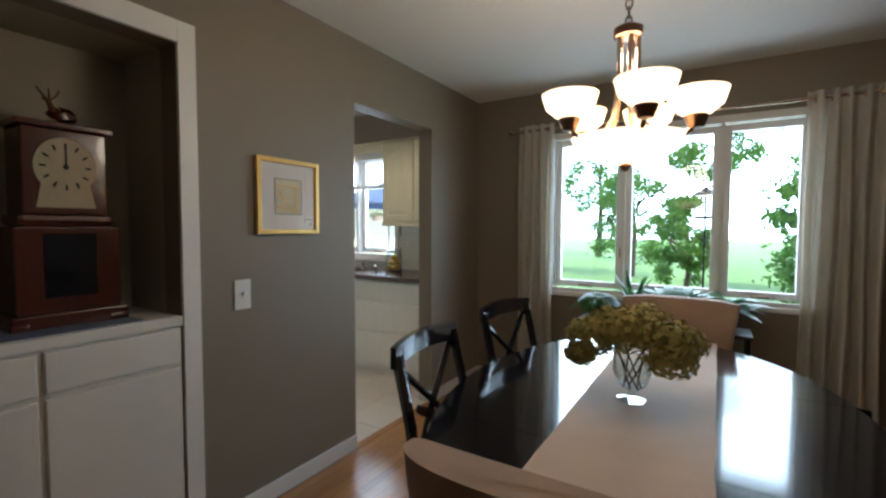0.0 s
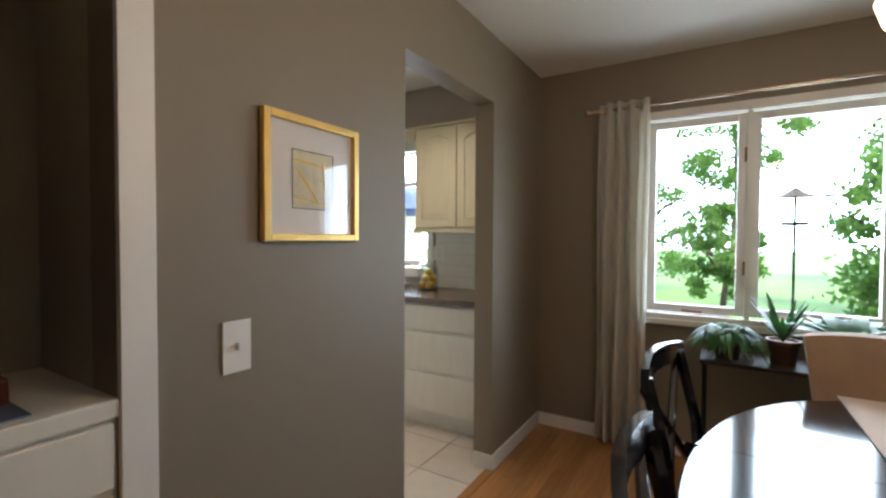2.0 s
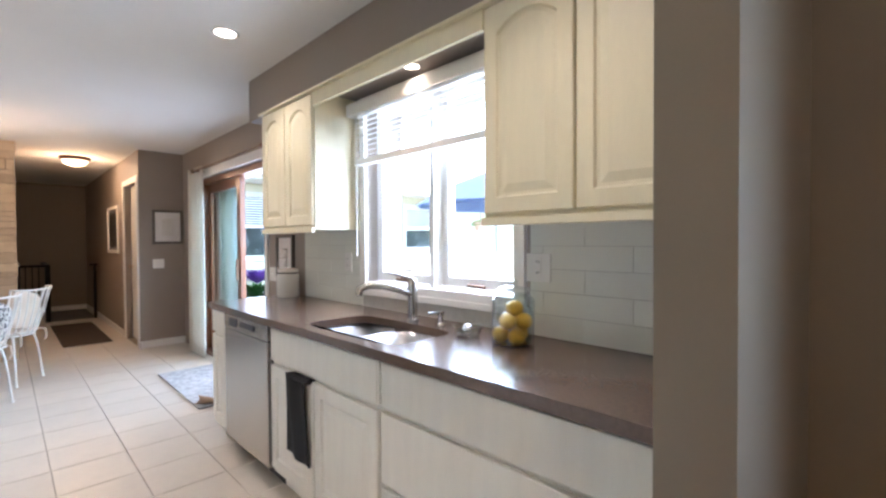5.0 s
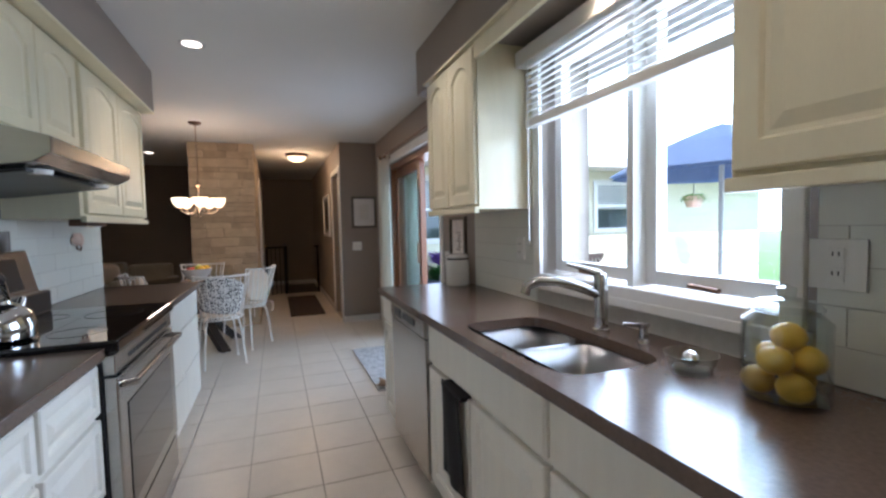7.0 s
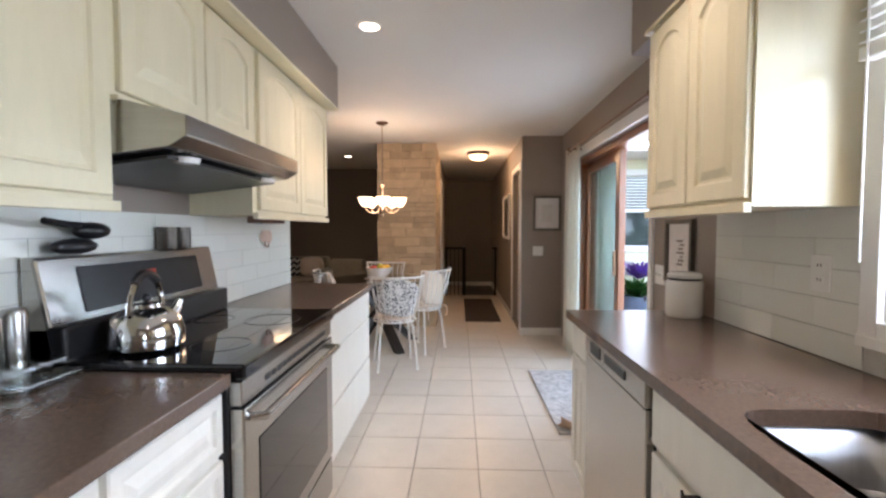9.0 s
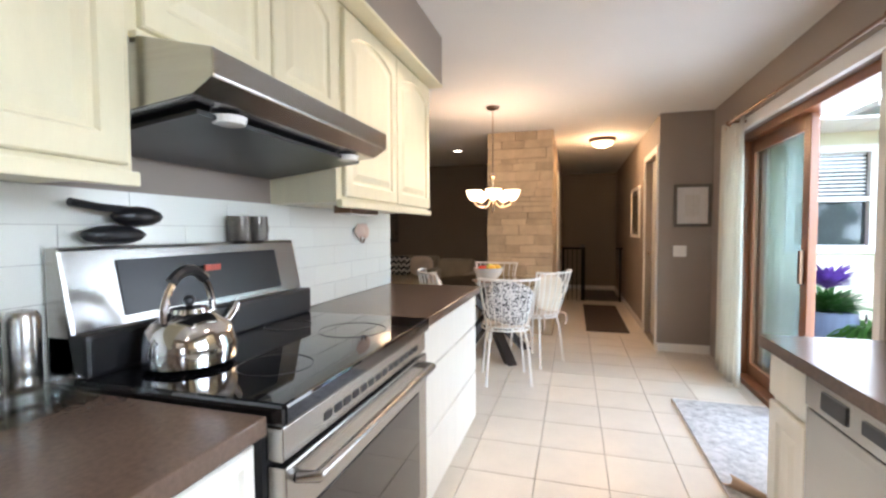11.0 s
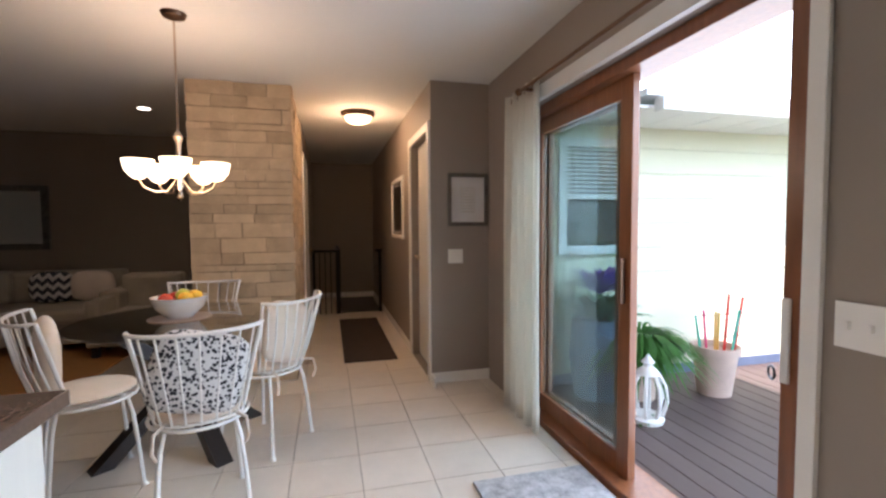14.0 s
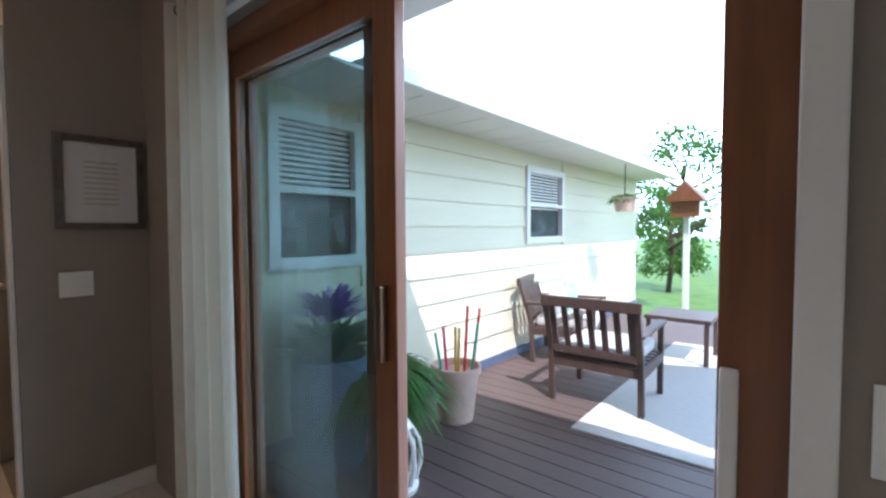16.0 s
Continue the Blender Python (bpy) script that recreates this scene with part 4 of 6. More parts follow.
part("card", b(3.292, 1.33, 3.376, 1.392, 0.0085, 0.010), "ceramic", pc, "small white card with dark specks")
for i in range(16):
    y, z = 3.298 + 0.07 * random.random(), 1.336 + 0.045 * random.random()
    w = random.uniform(0.003, 0.007)
    part("speck", b(y, z, y + w, z + w * 0.8, 0.010, 0.0106), "ink", pc)
pc, b = picture("picture", "silver-framed certificate with a cream sheet", "x", -7.147, 1, 5.125, 5.465, 1.286, 1.712, 0.03, "silver", 0.05, "paper")
for i in range(9):
    part("text_line", b(5.23, 1.40 + i * 0.024, 5.36, 1.405 + i * 0.024, 0.0096, 0.0102), "dial", pc)
pc, b = picture("picture", "grey-framed sketch on the kitchen wall", "y", SW, -1, -4.36, -4.05, 1.0, 1.36, 0.025, "silver", 0.06, "paper")
for i in range(7):
    part("sketch_mark", b(-4.24 + 0.02 * (i % 3), 1.10 + i * 0.022, -4.17 + 0.015 * (i % 2), 1.112 + i * 0.022, 0.0096, 0.0102), "silver", pc)
picture("picture", "white-framed dark picture in the hall", "y", 4.99, -1, -9.3, -8.45, 1.15, 1.84, 0.04, "trim", 0.06, "espresso")
mirror = thing("wall_mirror", (-10.0, 0.45, 1.05), "rectangular mirror in a silver frame", "mirror")
bm = bmesh.new()
for u0, v0, u1, v1 in ((-0.1, 1.04, -0.03, 1.80), (0.89, 1.04, 0.96, 1.80), (-0.03, 1.04, 0.89, 1.11), (-0.03, 1.73, 0.89, 1.80)):
    bx(bm, -10.0, u0, v0, -9.965, u1, v1)
part("frame", bm, "silver", mirror, bevel=0.004)
part("glass", box(-9.998, -0.03, 1.11, -9.98, 0.89, 1.73), "mirror", mirror)


def switch_plate(name, axis, face, out, a, z, wd, ht, kind, label):
    def b(u0, v0, u1, v1, d0, d1):
        p, q = face + out * d0, face + out * d1
        return box(p, u0, v0, q, u1, v1) if axis == "x" else box(u0, p, v0, u1, q, v1)
    c = thing(name, (face, a, z) if axis == "x" else (a, face, z), label, "switch" if kind != "outlet" else "outlet")
    part("plate", b(a - wd / 2, z - ht / 2, a + wd / 2, z + ht / 2, 0.001, 0.007), "ceramic", c, bevel=0.002)
    if kind == "toggle":
        for k in range(max(1, round(wd / 0.07))):
            u = a - wd / 2 + 0.035 + k * 0.05 if wd > 0.08 else a
            part("toggle", b(u - 0.005, z - 0.008, u + 0.005, z + 0.012, 0.007, 0.02), "ceramic", c, bevel=0.001)
    elif kind == "rocker":
        part("rocker", b(a - 0.017, z - 0.033, a + 0.017, z + 0.033, 0.007, 0.011), "ceramic", c, bevel=0.001)
    else:
        for dz in (-0.022, 0.022):
            s = part("socket", b(a - 0.016, z + dz - 0.015, a + 0.016, z + dz + 0.015, 0.007, 0.009), "ceramic", c)
            for du in (-0.006, 0.006):
                part("slot", b(a + du - 0.0015, z + dz - 0.003, a + du + 0.0015, z + dz + 0.007, 0.009, 0.0095), "ink", s)


switch_plate("light_switch", "x", DW, 1, 2.96, 1.032, 0.08, 0.135, "toggle", "cream toggle switch plate on the taupe wall")
switch_plate("light_switch", "x", -7.147, 1, 5.19, 1.038, 0.125, 0.115, "rocker", "white double switch plate on the grey wall")
switch_plate("light_switch", "y", SW, -1, -4.456, 1.021, 0.128, 0.12, "toggle", "white double toggle switch plate by the sliding door")
switch_plate("outlet", "y", KW - 0.008, -1, -1.66, 1.19, 0.115, 0.115, "outlet", "white double outlet plate on the backsplash")
switch_plate("outlet", "y", KW - 0.008, -1, -3.05, 1.17, 0.075, 0.115, "outlet", "white outlet plate on the backsplash")
switch_plate("outlet", "y", LW + 0.008, 1, -2.35, 1.12, 0.075, 0.115, "outlet", "white outlet plate on the backsplash")


# ---- dining room ----
tb = thing("dining_table", (0.83, 3.38, 0), "glossy black oval dining table with leaf seams", "table")
TX, TY, TA, TB = 0.83, 3.38, 0.64, 0.98


def oval(bm, grow, z, keep):
    return [bm.verts.new((TX + (TA + grow) * math.cos(t), min(keep[1], max(keep[0], TY + (TB + grow) * math.sin(t))), z)) for t in (2 * math.pi * k / 96 for k in range(96))]


for y0, y1 in ((0, 2.92), (2.923, 3.66), (3.663, 9)):
    bm = bmesh.new()
    lp = [oval(bm, g, z, (y0, y1)) for g, z in ((-0.02, 0.715), (0, 0.722), (0, 0.742), (-0.006, 0.75))]
    for a, b2 in zip(lp, lp[1:]):
        for k in range(96):
            bm.faces.new((a[k], a[(k + 1) % 96], b2[(k + 1) % 96], b2[k]))
    bm.faces.new(lp[-1])
    bm.faces.new(lp[0][::-1])
    bmesh.ops.remove_doubles(bm, verts=bm.verts[:], dist=1e-5)
    part("tabletop", bm, "black", tb)
part("apron", lathe(bmesh.new(), [(0.40, 0.64), (0.42, 0.714)], (TX, TY, 0), 40), "black", tb)
for dy in (-0.45, 0.45):
    part("pedestal", lathe(bmesh.new(), [(0.22, 0), (0.20, 0.03), (0.06, 0.08), (0.05, 0.3), (0.09, 0.45), (0.06, 0.6), (0.12, 0.714), (0, 0.714)], (TX, TY + dy, 0)), "black", tb, smooth=True)
rn = tagged(part("table_runner", bmesh.new(), "runner"), "pale linen table runner laid along the table", "table runner")
bm = bmesh.new()
g = [[bm.verts.new((0.64 + 0.4 * i / 8 + 0.004 * noise.noise(Vector((j * .3, i, 0))), 2.40 + 1.96 * j / 40, 0.7545 + 0.0012 * noise.noise(Vector((i * .9, j * .5, 3))))) for i in range(9)] for j in range(41)]
for a, b2 in zip(g, g[1:]):
    for i in range(8):
        bm.faces.new((a[i], a[i + 1], b2[i + 1], b2[i]))
bm.to_mesh(rn.data)
bm.free()
rn.modifiers.new("thick", "SOLIDIFY").thickness = 0.002


def x_chair():
    c = thing("dining_chair", (0, 0, 0), "black wooden dining chair with a cross back", "chair", "black dining chairs")
    # faces +x; back at x = -0.22
    seat = box(-0.20, -0.22, 0.43, 0.22, 0.22, 0.46)
    part("seat", seat, "black", c, bevel=0.012)
    for y in (-0.20, 0.20):
        part("front_leg", tube(bmesh.new(), [(0.18, y, 0), (0.18, y, 0.43)], 0.016, 6, r1=0.022), "black", c)
        bm = bmesh.new()
        for a, b2 in zip(*[[(-0.24, 0.0), (-0.20, 0.44), (-0.22, 0.70), (-0.275, 0.93)][i:] for i in (0, 1)]):
            tube(bm, [(a[0], y, a[1]), (b2[0], y, b2[1])], 0.019, 6)
        part("back_post", bm, "black", c)
    bm = bmesh.new()
    pts = [(-0.275 - 0.03 * math.cos(math.pi * k / 12 - math.pi / 2), -0.22 + 0.44 * k / 12, 0.925) for k in range(13)]
    for p, q in zip(pts, pts[1:]):
        vs = []
        for x, y, z in (p, q):
            vs.append([bm.verts.new((x + dx, y, z + dz + 0.012 * math.sin(math.pi * (y + 0.22) / 0.44))) for dx, dz in ((-0.011, -0.035), (0.011, -0.035), (0.011, 0.035), (-0.011, 0.035))])
        for i in range(4):
            bm.faces.new((vs[0][i], vs[0][(i + 1) % 4], vs[1][(i + 1) % 4], vs[1][i]))
        bm.faces.new(vs[0]), bm.faces.new(vs[1][::-1])
    bmesh.ops.remove_doubles(bm, verts=bm.verts[:], dist=1e-4)
    part("top_rail", bm, "black", c)
    for s in (-1, 1):
        part("cross_bar", tube(bmesh.new(), [(-0.285, -0.19 * s, 0.89), (-0.255, 0, 0.72), (-0.215, 0.19 * s, 0.53)], 0.013, 6), "black", c)
    part("lower_rail", tube(bmesh.new(), [(-0.212, -0.2, 0.52), (-0.212, 0.2, 0.52)], 0.013, 6), "black", c)
    for y in (-0.20, 0.20):
        part("stretcher", tube(bmesh.new(), [(-0.22, y, 0.2), (0.18, y, 0.2)], 0.009, 6), "black", c)
    return c


xc = x_chair()
xc.matrix_basis = pose(0.43, 3.06, -0.0, 0, 0, 4)
copy_thing(xc, pose(0.40, 3.76, 0, 0, 0, -8))
copy_thing(xc, pose(1.40, 3.06, 0, 0, 0, 180))
copy_thing(xc, pose(1.40, 3.72, 0, 0, 0, 184))

hc = thing("host_chair", (0.85, 4.45, 0), "tan upholstered host chair with a rounded back", "chair")
bm = bmesh.new()
nn = 16
lay = []
for j in range(9):
    v = j / 8
    ring = []
    for k in range(2 * nn):
        t = 2 * math.pi * k / (2 * nn)
        c, s = math.cos(t), math.sin(t)
        hw = 0.22 + 0.07 * v
        ring.append(bm.verts.new((0.85 + hw * math.copysign(abs(c) ** 0.5, c), 4.50 + 0.06 * v + 0.045 * math.copysign(abs(s) ** 0.7, s) - 0.05 * (c * c) * v, 0.42 + (0.935 - 0.42) * v + (0.015 * (1 - c * c) if j == 8 else 0))))
    lay.append(ring)
for a, b2 in zip(lay, lay[1:]):
    for k in range(2 * nn):
        bm.faces.new((a[k], a[(k + 1) % (2 * nn)], b2[(k + 1) % (2 * nn)], b2[k]))
bm.faces.new(lay[-1]), bm.faces.new(lay[0][::-1])
part("backrest", bm, "tan", hc, smooth=True)
part("seat", box(0.61, 4.06, 0.38, 1.09, 4.52, 0.48), "tan", hc, bevel=0.03)
for x in (0.64, 1.06):
    for y in (4.10, 4.50):
        part("leg", tube(bmesh.new(), [(x, y, 0), (x, y, 0.40)], 0.016, 8, r1=0.024), "espresso", hc)

copy_thing(hc, pose(0.83, 2.455, 0, 0, 0, 180))

vase = thing("flower_vase", (0.795, 3.325, 0.757), "clear footed glass vase with dried hydrangea heads", "vase")
part("glass", lathe(bmesh.new(), [(0, 0), (0.046, 0), (0.046, 0.005), (0.012, 0.014), (0.012, 0.03), (0.05, 0.06), (0.062, 0.10), (0.06, 0.15), (0.057, 0.15), (0.058, 0.10), (0.046, 0.064), (0, 0.036)], (0.795, 3.325, 0.757)), "clear", vase, smooth=True)
for k in range(7):
    t = 2 * math.pi * k / 7
    part("stem", tube(bmesh.new(), [(0.795 + 0.03 * math.cos(t + 2), 3.325 + 0.03 * math.sin(t + 2), 0.80), (0.795 + 0.07 * math.cos(t), 3.325 + 0.07 * math.sin(t), 0.96)], 0.003, 6), "bark", vase)
rnd = random.Random(5)
for cx, cy, cz, r in ((-0.13, -0.02, 0.21, 0.085), (-0.03, -0.07, 0.25, 0.095), (0.10, -0.03, 0.22, 0.095), (0.02, 0.08, 0.25, 0.09), (-0.10, 0.09, 0.22, 0.08), (0.14, 0.06, 0.20, 0.075), (0.12, -0.07, 0.17, 0.07), (-0.16, -0.05, 0.15, 0.05)):
    vs, fs = [], []
    for i in range(420):
        d = Vector((rnd.gauss(0, 1), rnd.gauss(0, 1), rnd.gauss(0, 1))).normalized()
        rr = r * (0.72 + 0.36 * rnd.random())
        p = Vector((0.795 + cx, 3.325 + cy, 0.757 + cz)) + Vector((d.x * rr * 1.1, d.y * rr * 1.1, d.z * rr * 0.8)) - vase.location
        u = d.orthogonal().normalized()
        u.rotate(Matrix.Rotation(rnd.random() * 6, 3, d))
        u = (u + d * rnd.uniform(-0.5, 0.5)).normalized()
        w = d.cross(u)
        s = rnd.uniform(0.008, 0.014)
        k = len(vs)
        vs += [p + u * s, p + w * s * 0.8, p - u * s, p - w * s * 0.8]
        fs.append((k, k + 1, k + 2, k + 3))
    me = bpy.data.meshes.new("flower_head")
    me.from_pydata(vs, [], fs)
    me.materials.append(M["hydrangea"])
    fh = new("flower_head", me)
    fh.parent = vase

# plants on a stand below the window
st = thing("plant_stand", (0.7, 4.98, 0), "dark metal plant stand below the window", "stand")
part("shelf", box(0.20, 4.85, 0.685, 1.22, 5.12, 0.705), "espresso", st, bevel=0.004)
for x in (0.22, 1.20):
    for y in (4.87, 5.10):
        part("leg", tube(bmesh.new(), [(x, y, 0), (x, y, 0.69)], 0.011, 8), "iron", st)


def leaves(bm, c, count, length, width, spread, droop, r, up=0.6):
    for i in range(count):
        t = r.random() * 6.283
        el = r.uniform(0.2, 1.0) * up
        d = Vector((math.cos(t) * spread, math.sin(t) * spread, el + 0.15)).normalized()
        side = Vector((-math.sin(t), math.cos(t), 0))
        L = length * r.uniform(0.6, 1.15)
        prev = None
        for k in range(6):
            v = k / 5
            p = Vector(c) + d * L * v + Vector((0, 0, -droop * L * v * v))
            w = width * math.sin(math.pi * (0.08 + 0.9 * v)) * 0.5
            cur = (bm.verts.new(p - side * w), bm.verts.new(p + Vector((0, 0, -0.15 * w))), bm.verts.new(p + side * w))
            if prev:
                bm.faces.new((prev[0], prev[1], cur[1], cur[0]))
                bm.faces.new((prev[1], prev[2], cur[2], cur[1]))
            prev = cur
    return bm


def potted(name, at, pr, ph, label, count, length, width, spread, droop, seed, pot_mat="terracotta", leaf_mat="houseleaf", up=0.6):
    c = thing(name, at, label, "plant")
    part("pot", lathe(bmesh.new(), [(0, 0), (pr * 0.72, 0), (pr, ph), (pr * 1.06, ph), (pr * 1.06, ph * 0.86), (pr * 1.02, ph * 1.0), (pr * 0.9, ph), (pr * 0.86, ph * 0.9), (0, ph * 0.9)], at), pot_mat, c, smooth=True)
    part("foliage", leaves(bmesh.new(), (at[0], at[1], at[2] + ph * 0.9), count, length, width, spread, droop, random.Random(seed), up), leaf_mat, c, smooth=True)
    return c


potted("house_plant", (0.32, 4.98, 0.705), 0.075, 0.12, "bushy green trailing house plant in a pot", 360, 0.25, 0.022, 0.9, 0.85, 1, "bronze", up=1.5)
potted("aloe_plant", (0.55, 4.98, 0.705), 0.07, 0.12, "spiky upright aloe in a dark pot", 22, 0.27, 0.026, 0.5, 0.15, 2, "bronze", up=1.2)
potted("broadleaf_plant", (0.80, 4.98, 0.705), 0.10, 0.12, "broad-leaved green house plant in a dark pot", 70, 0.34, 0.085, 0.9, 0.4, 3, "bronze", up=1.0)
potted("broadleaf_plant", (1.06, 4.98, 0.705), 0.08, 0.12, "broad-leaved green house plant in a dark pot", 60, 0.32, 0.075, 0.9, 0.45, 4, "bronze", up=1.0)

# clock in the niche
ck = thing("mantel_clock", (-1.02, 2.38, 0.98), "dark mahogany mantel clock with a painted cream dial", "clock")
F = -0.93
part("base", box(-1.16, 2.19, 0.98, F + 0.03, 2.585, 1.035), "mahogany", ck, bevel=0.008)
part("lower_case", box(-1.14, 2.21, 1.035, F + 0.01, 2.565, 1.345), "mahogany", ck, bevel=0.006)
part("shoulder", box(-1.13, 2.225, 1.345, F, 2.55, 1.39), "mahogany", ck, bevel=0.02)
part("upper_case", box(-1.12, 2.245, 1.39, F - 0.01, 2.53, 1.70), "mahogany", ck, bevel=0.006)
part("cornice", box(-1.13, 2.225, 1.70, F + 0.012, 2.55, 1.722), "mahogany", ck, bevel=0.006)
for y in (2.215, 2.535):
    part("foot", box(-1.15, y - 0.03, 0.98, F + 0.035, y + 0.03, 1.01), "mahogany", ck, bevel=0.01)
DY, DZ = 2.385, 1.565
bm = bmesh.new()
pts = [(DY + 0.105 * math.cos(t), DZ + 0.105 * math.sin(t)) for t in (radians(-38 + 256 * k / 28) for k in range(29))]
pts = [(DY + 0.10, 1.415)] + [(DY + 0.086, 1.48)] + pts + [(DY - 0.086, 1.48), (DY - 0.10, 1.415)]
fr = [bm.verts.new((F - 0.004, y, z)) for y, z in pts]
bk = [bm.verts.new((F - 0.012, y, z)) for y, z in pts]
bm.faces.new(fr), bm.faces.new(bk[::-1])
for k in range(len(pts)):
    j = (k + 1) % len(pts)
    bm.faces.new((fr[k], fr[j], bk[j], bk[k]))
dl = part("dial", bm, "dial", ck, "cream painted dial")
for k in range(12):
    t = 2 * math.pi * k / 12
    c, s = math.sin(t), math.cos(t)
    part("numeral", tube(bmesh.new(), [(F - 0.003, DY - c * 0.066, DZ + s * 0.066), (F - 0.003, DY - c * 0.085, DZ + s * 0.085)], 0.004, 6), "ink", dl)
part("hand", box(F - 0.004, DY - 0.003, DZ, F - 0.001, DY + 0.003, DZ + 0.075), "ink", dl)
part("centre_cap", blob(bmesh.new(), (F - 0.002, DY, DZ), (0.004, 0.01, 0.01)), "ink", dl)
part("panel", box(F + 0.008, 2.30, 1.09, F + 0.014, 2.475, 1.32), "black", ck, "dark lower panel")
ck.location.x -= 0.02
ck.scale = (0.87, 0.87, 0.975)
orn = thing("ornament", (-1.03, 2.39, 1.703), "small bronze rider figurine on top of the clock", "ornament")
part("base", box(-1.06, 2.35, 1.703, -1.0, 2.44, 1.715), "mahogany", orn, bevel=0.004)
part("body", blob(bmesh.new(), (-1.03, 2.40, 1.742), (0.024, 0.045, 0.027), rough=0.4), "mahogany", orn, smooth=True)
part("neck", tube(bmesh.new(), [(-1.03, 2.375, 1.745), (-1.03, 2.362, 1.79), (-1.03, 2.345, 1.80)], 0.012, 8, r1=0.007), "bronze", orn, smooth=True)
for dy in (-0.022, 0.0, 0.02):
    part("horn", tube(bmesh.new(), [(-1.03, 2.365, 1.785), (-1.03, 2.365 + dy, 1.81), (-1.03, 2.362 + dy * 1.6, 1.832)], 0.005, 6, r1=0.003), "bronze", orn)
cloth = tagged(part("lace_cloth", box(-1.15, 1.7, 0.981, DW - 0.02, 2.56, 0.984), "bluegrey"), "dark patterned cloth under the clock", "cloth")
jar = thing("candy_jar", (-1.0, 1.95, 0.984), "clear glass jar with a lid on the ledge", "jar")
part("glass", lathe(bmesh.new(), [(0, 0), (0.07, 0), (0.085, 0.03), (0.085, 0.10), (0.06, 0.13), (0.057, 0.13), (0.08, 0.1), (0.08, 0.03), (0, 0.008)], (-1.0, 1.95, 0.984)), "clear", jar, smooth=True)
part("lid", lathe(bmesh.new(), [(0.065, 0.13), (0.06, 0.15), (0.02, 0.165), (0.02, 0.18), (0, 0.185)], (-1.0, 1.95, 0.984)), "clear", jar, smooth=True)

# ---- kitchen small things ----
lj = thing("lemon_jar", (-1.655, 5.16, 0.91), "clear glass jar filled with lemons", "jar")
LJ = (-1.655, 5.16, 0.91)
part("glass", lathe(bmesh.new(), [(0, 0), (0.075, 0), (0.08, 0.01), (0.08, 0.17), (0.06, 0.19), (0.057, 0.19), (0.076, 0.168), (0.076, 0.012), (0, 0.008)], LJ), "clear", lj, smooth=True)
part("lid", lathe(bmesh.new(), [(0.064, 0.192), (0.066, 0.20), (0.05, 0.215), (0.016, 0.22), (0.018, 0.24), (0, 0.248)], LJ), "clear", lj, smooth=True)
for i, (dx, dy, dz) in enumerate(((-0.036, -0.03, 0.038), (0.036, -0.026, 0.038), (0.0, 0.042, 0.038), (-0.03, 0.012, 0.088), (0.034, 0.02, 0.09), (0.004, -0.038, 0.09), (0.0, 0.01, 0.135))):
    lem = thing("lemon", (LJ[0] + dx, LJ[1] + dy, LJ[2] + dz), "ripe yellow lemon in the glass jar", "lemon", "lemons in the jar")
    part("rind", blob(bmesh.new(), (LJ[0] + dx, LJ[1] + dy, LJ[2] + dz), (0.036, 0.031, 0.031), rough=0.06), "lemon", lem, smooth=True)
gb = thing("glass_bowl", (-1.86, 5.13, 0.91), "small clear glass bowl with a silver stopper", "bowl")
part("glass", lathe(bmesh.new(), [(0, 0), (0.045, 0), (0.05, 0.012), (0.065, 0.05), (0.062, 0.05), (0.046, 0.014), (0, 0.006)], (-1.86, 5.13, 0.91)), "clear", gb, smooth=True)
part("stopper", blob(bmesh.new(), (-1.86, 5.13, 0.945), (0.022, 0.022, 0.022)), "chrome", gb, smooth=True)
cn = thing("canister", (-3.70, 5.25, 0.91), "white ceramic canister with a dark lid band", "canister")
part("body", lathe(bmesh.new(), [(0, 0), (0.072, 0), (0.078, 0.01), (0.078, 0.15), (0.07, 0.165), (0, 0.165)], (-3.70, 5.25, 0.91)), "ceramic", cn, smooth=True)
part("lid", lathe(bmesh.new(), [(0.071, 0.175), (0.073, 0.19), (0.06, 0.2), (0, 0.202)], (-3.70, 5.25, 0.91)), "ceramic", cn, smooth=True)
part("seal", lathe(bmesh.new(), [(0.06, 0.165), (0.066, 0.165), (0.066, 0.176), (0.06, 0.176)], (-3.70, 5.25, 0.91)), "ink", cn)

kt = thing("kettle", (-3.0, 3.24, 0.931), "polished steel tea kettle on the cooktop", "kettle")
K = (-3.0, 3.24, 0.931)
part("body", lathe(bmesh.new(), [(0, 0), (0.09, 0), (0.105, 0.012), (0.107, 0.05), (0.095, 0.095), (0.06, 0.125), (0.045, 0.13), (0.042, 0.14), (0, 0.147)], K), "chrome", kt, smooth=True)
part("lid_knob", blob(bmesh.new(), (K[0], K[1], K[2] + 0.158), (0.014, 0.014, 0.014)), "blackplastic", kt, smooth=True)
part("spout", tube(bmesh.new(), [(K[0] - 0.085, K[1] + 0.01, K[2] + 0.07), (K[0] - 0.125, K[1] + 0.015, K[2] + 0.11), (K[0] - 0.14, K[1] + 0.015, K[2] + 0.13)], 0.02, 10, r1=0.014), "chrome", kt, smooth=True)
part("handle", tube(bmesh.new(), [(K[0] + 0.075 * math.cos(t), K[1], K[2] + 0.115 + 0.115 * math.sin(t)) for t in (math.pi * k / 12 for k in range(13))], 0.009, 8), "chrome", kt, smooth=True)
part("grip", tube(bmesh.new(), [(K[0] + 0.078 * math.cos(t), K[1], K[2] + 0.117 + 0.117 * math.sin(t)) for t in (math.pi * (0.28 + 0.44 * k / 8) for k in range(9))], 0.014, 8), "blackplastic", kt, smooth=True)
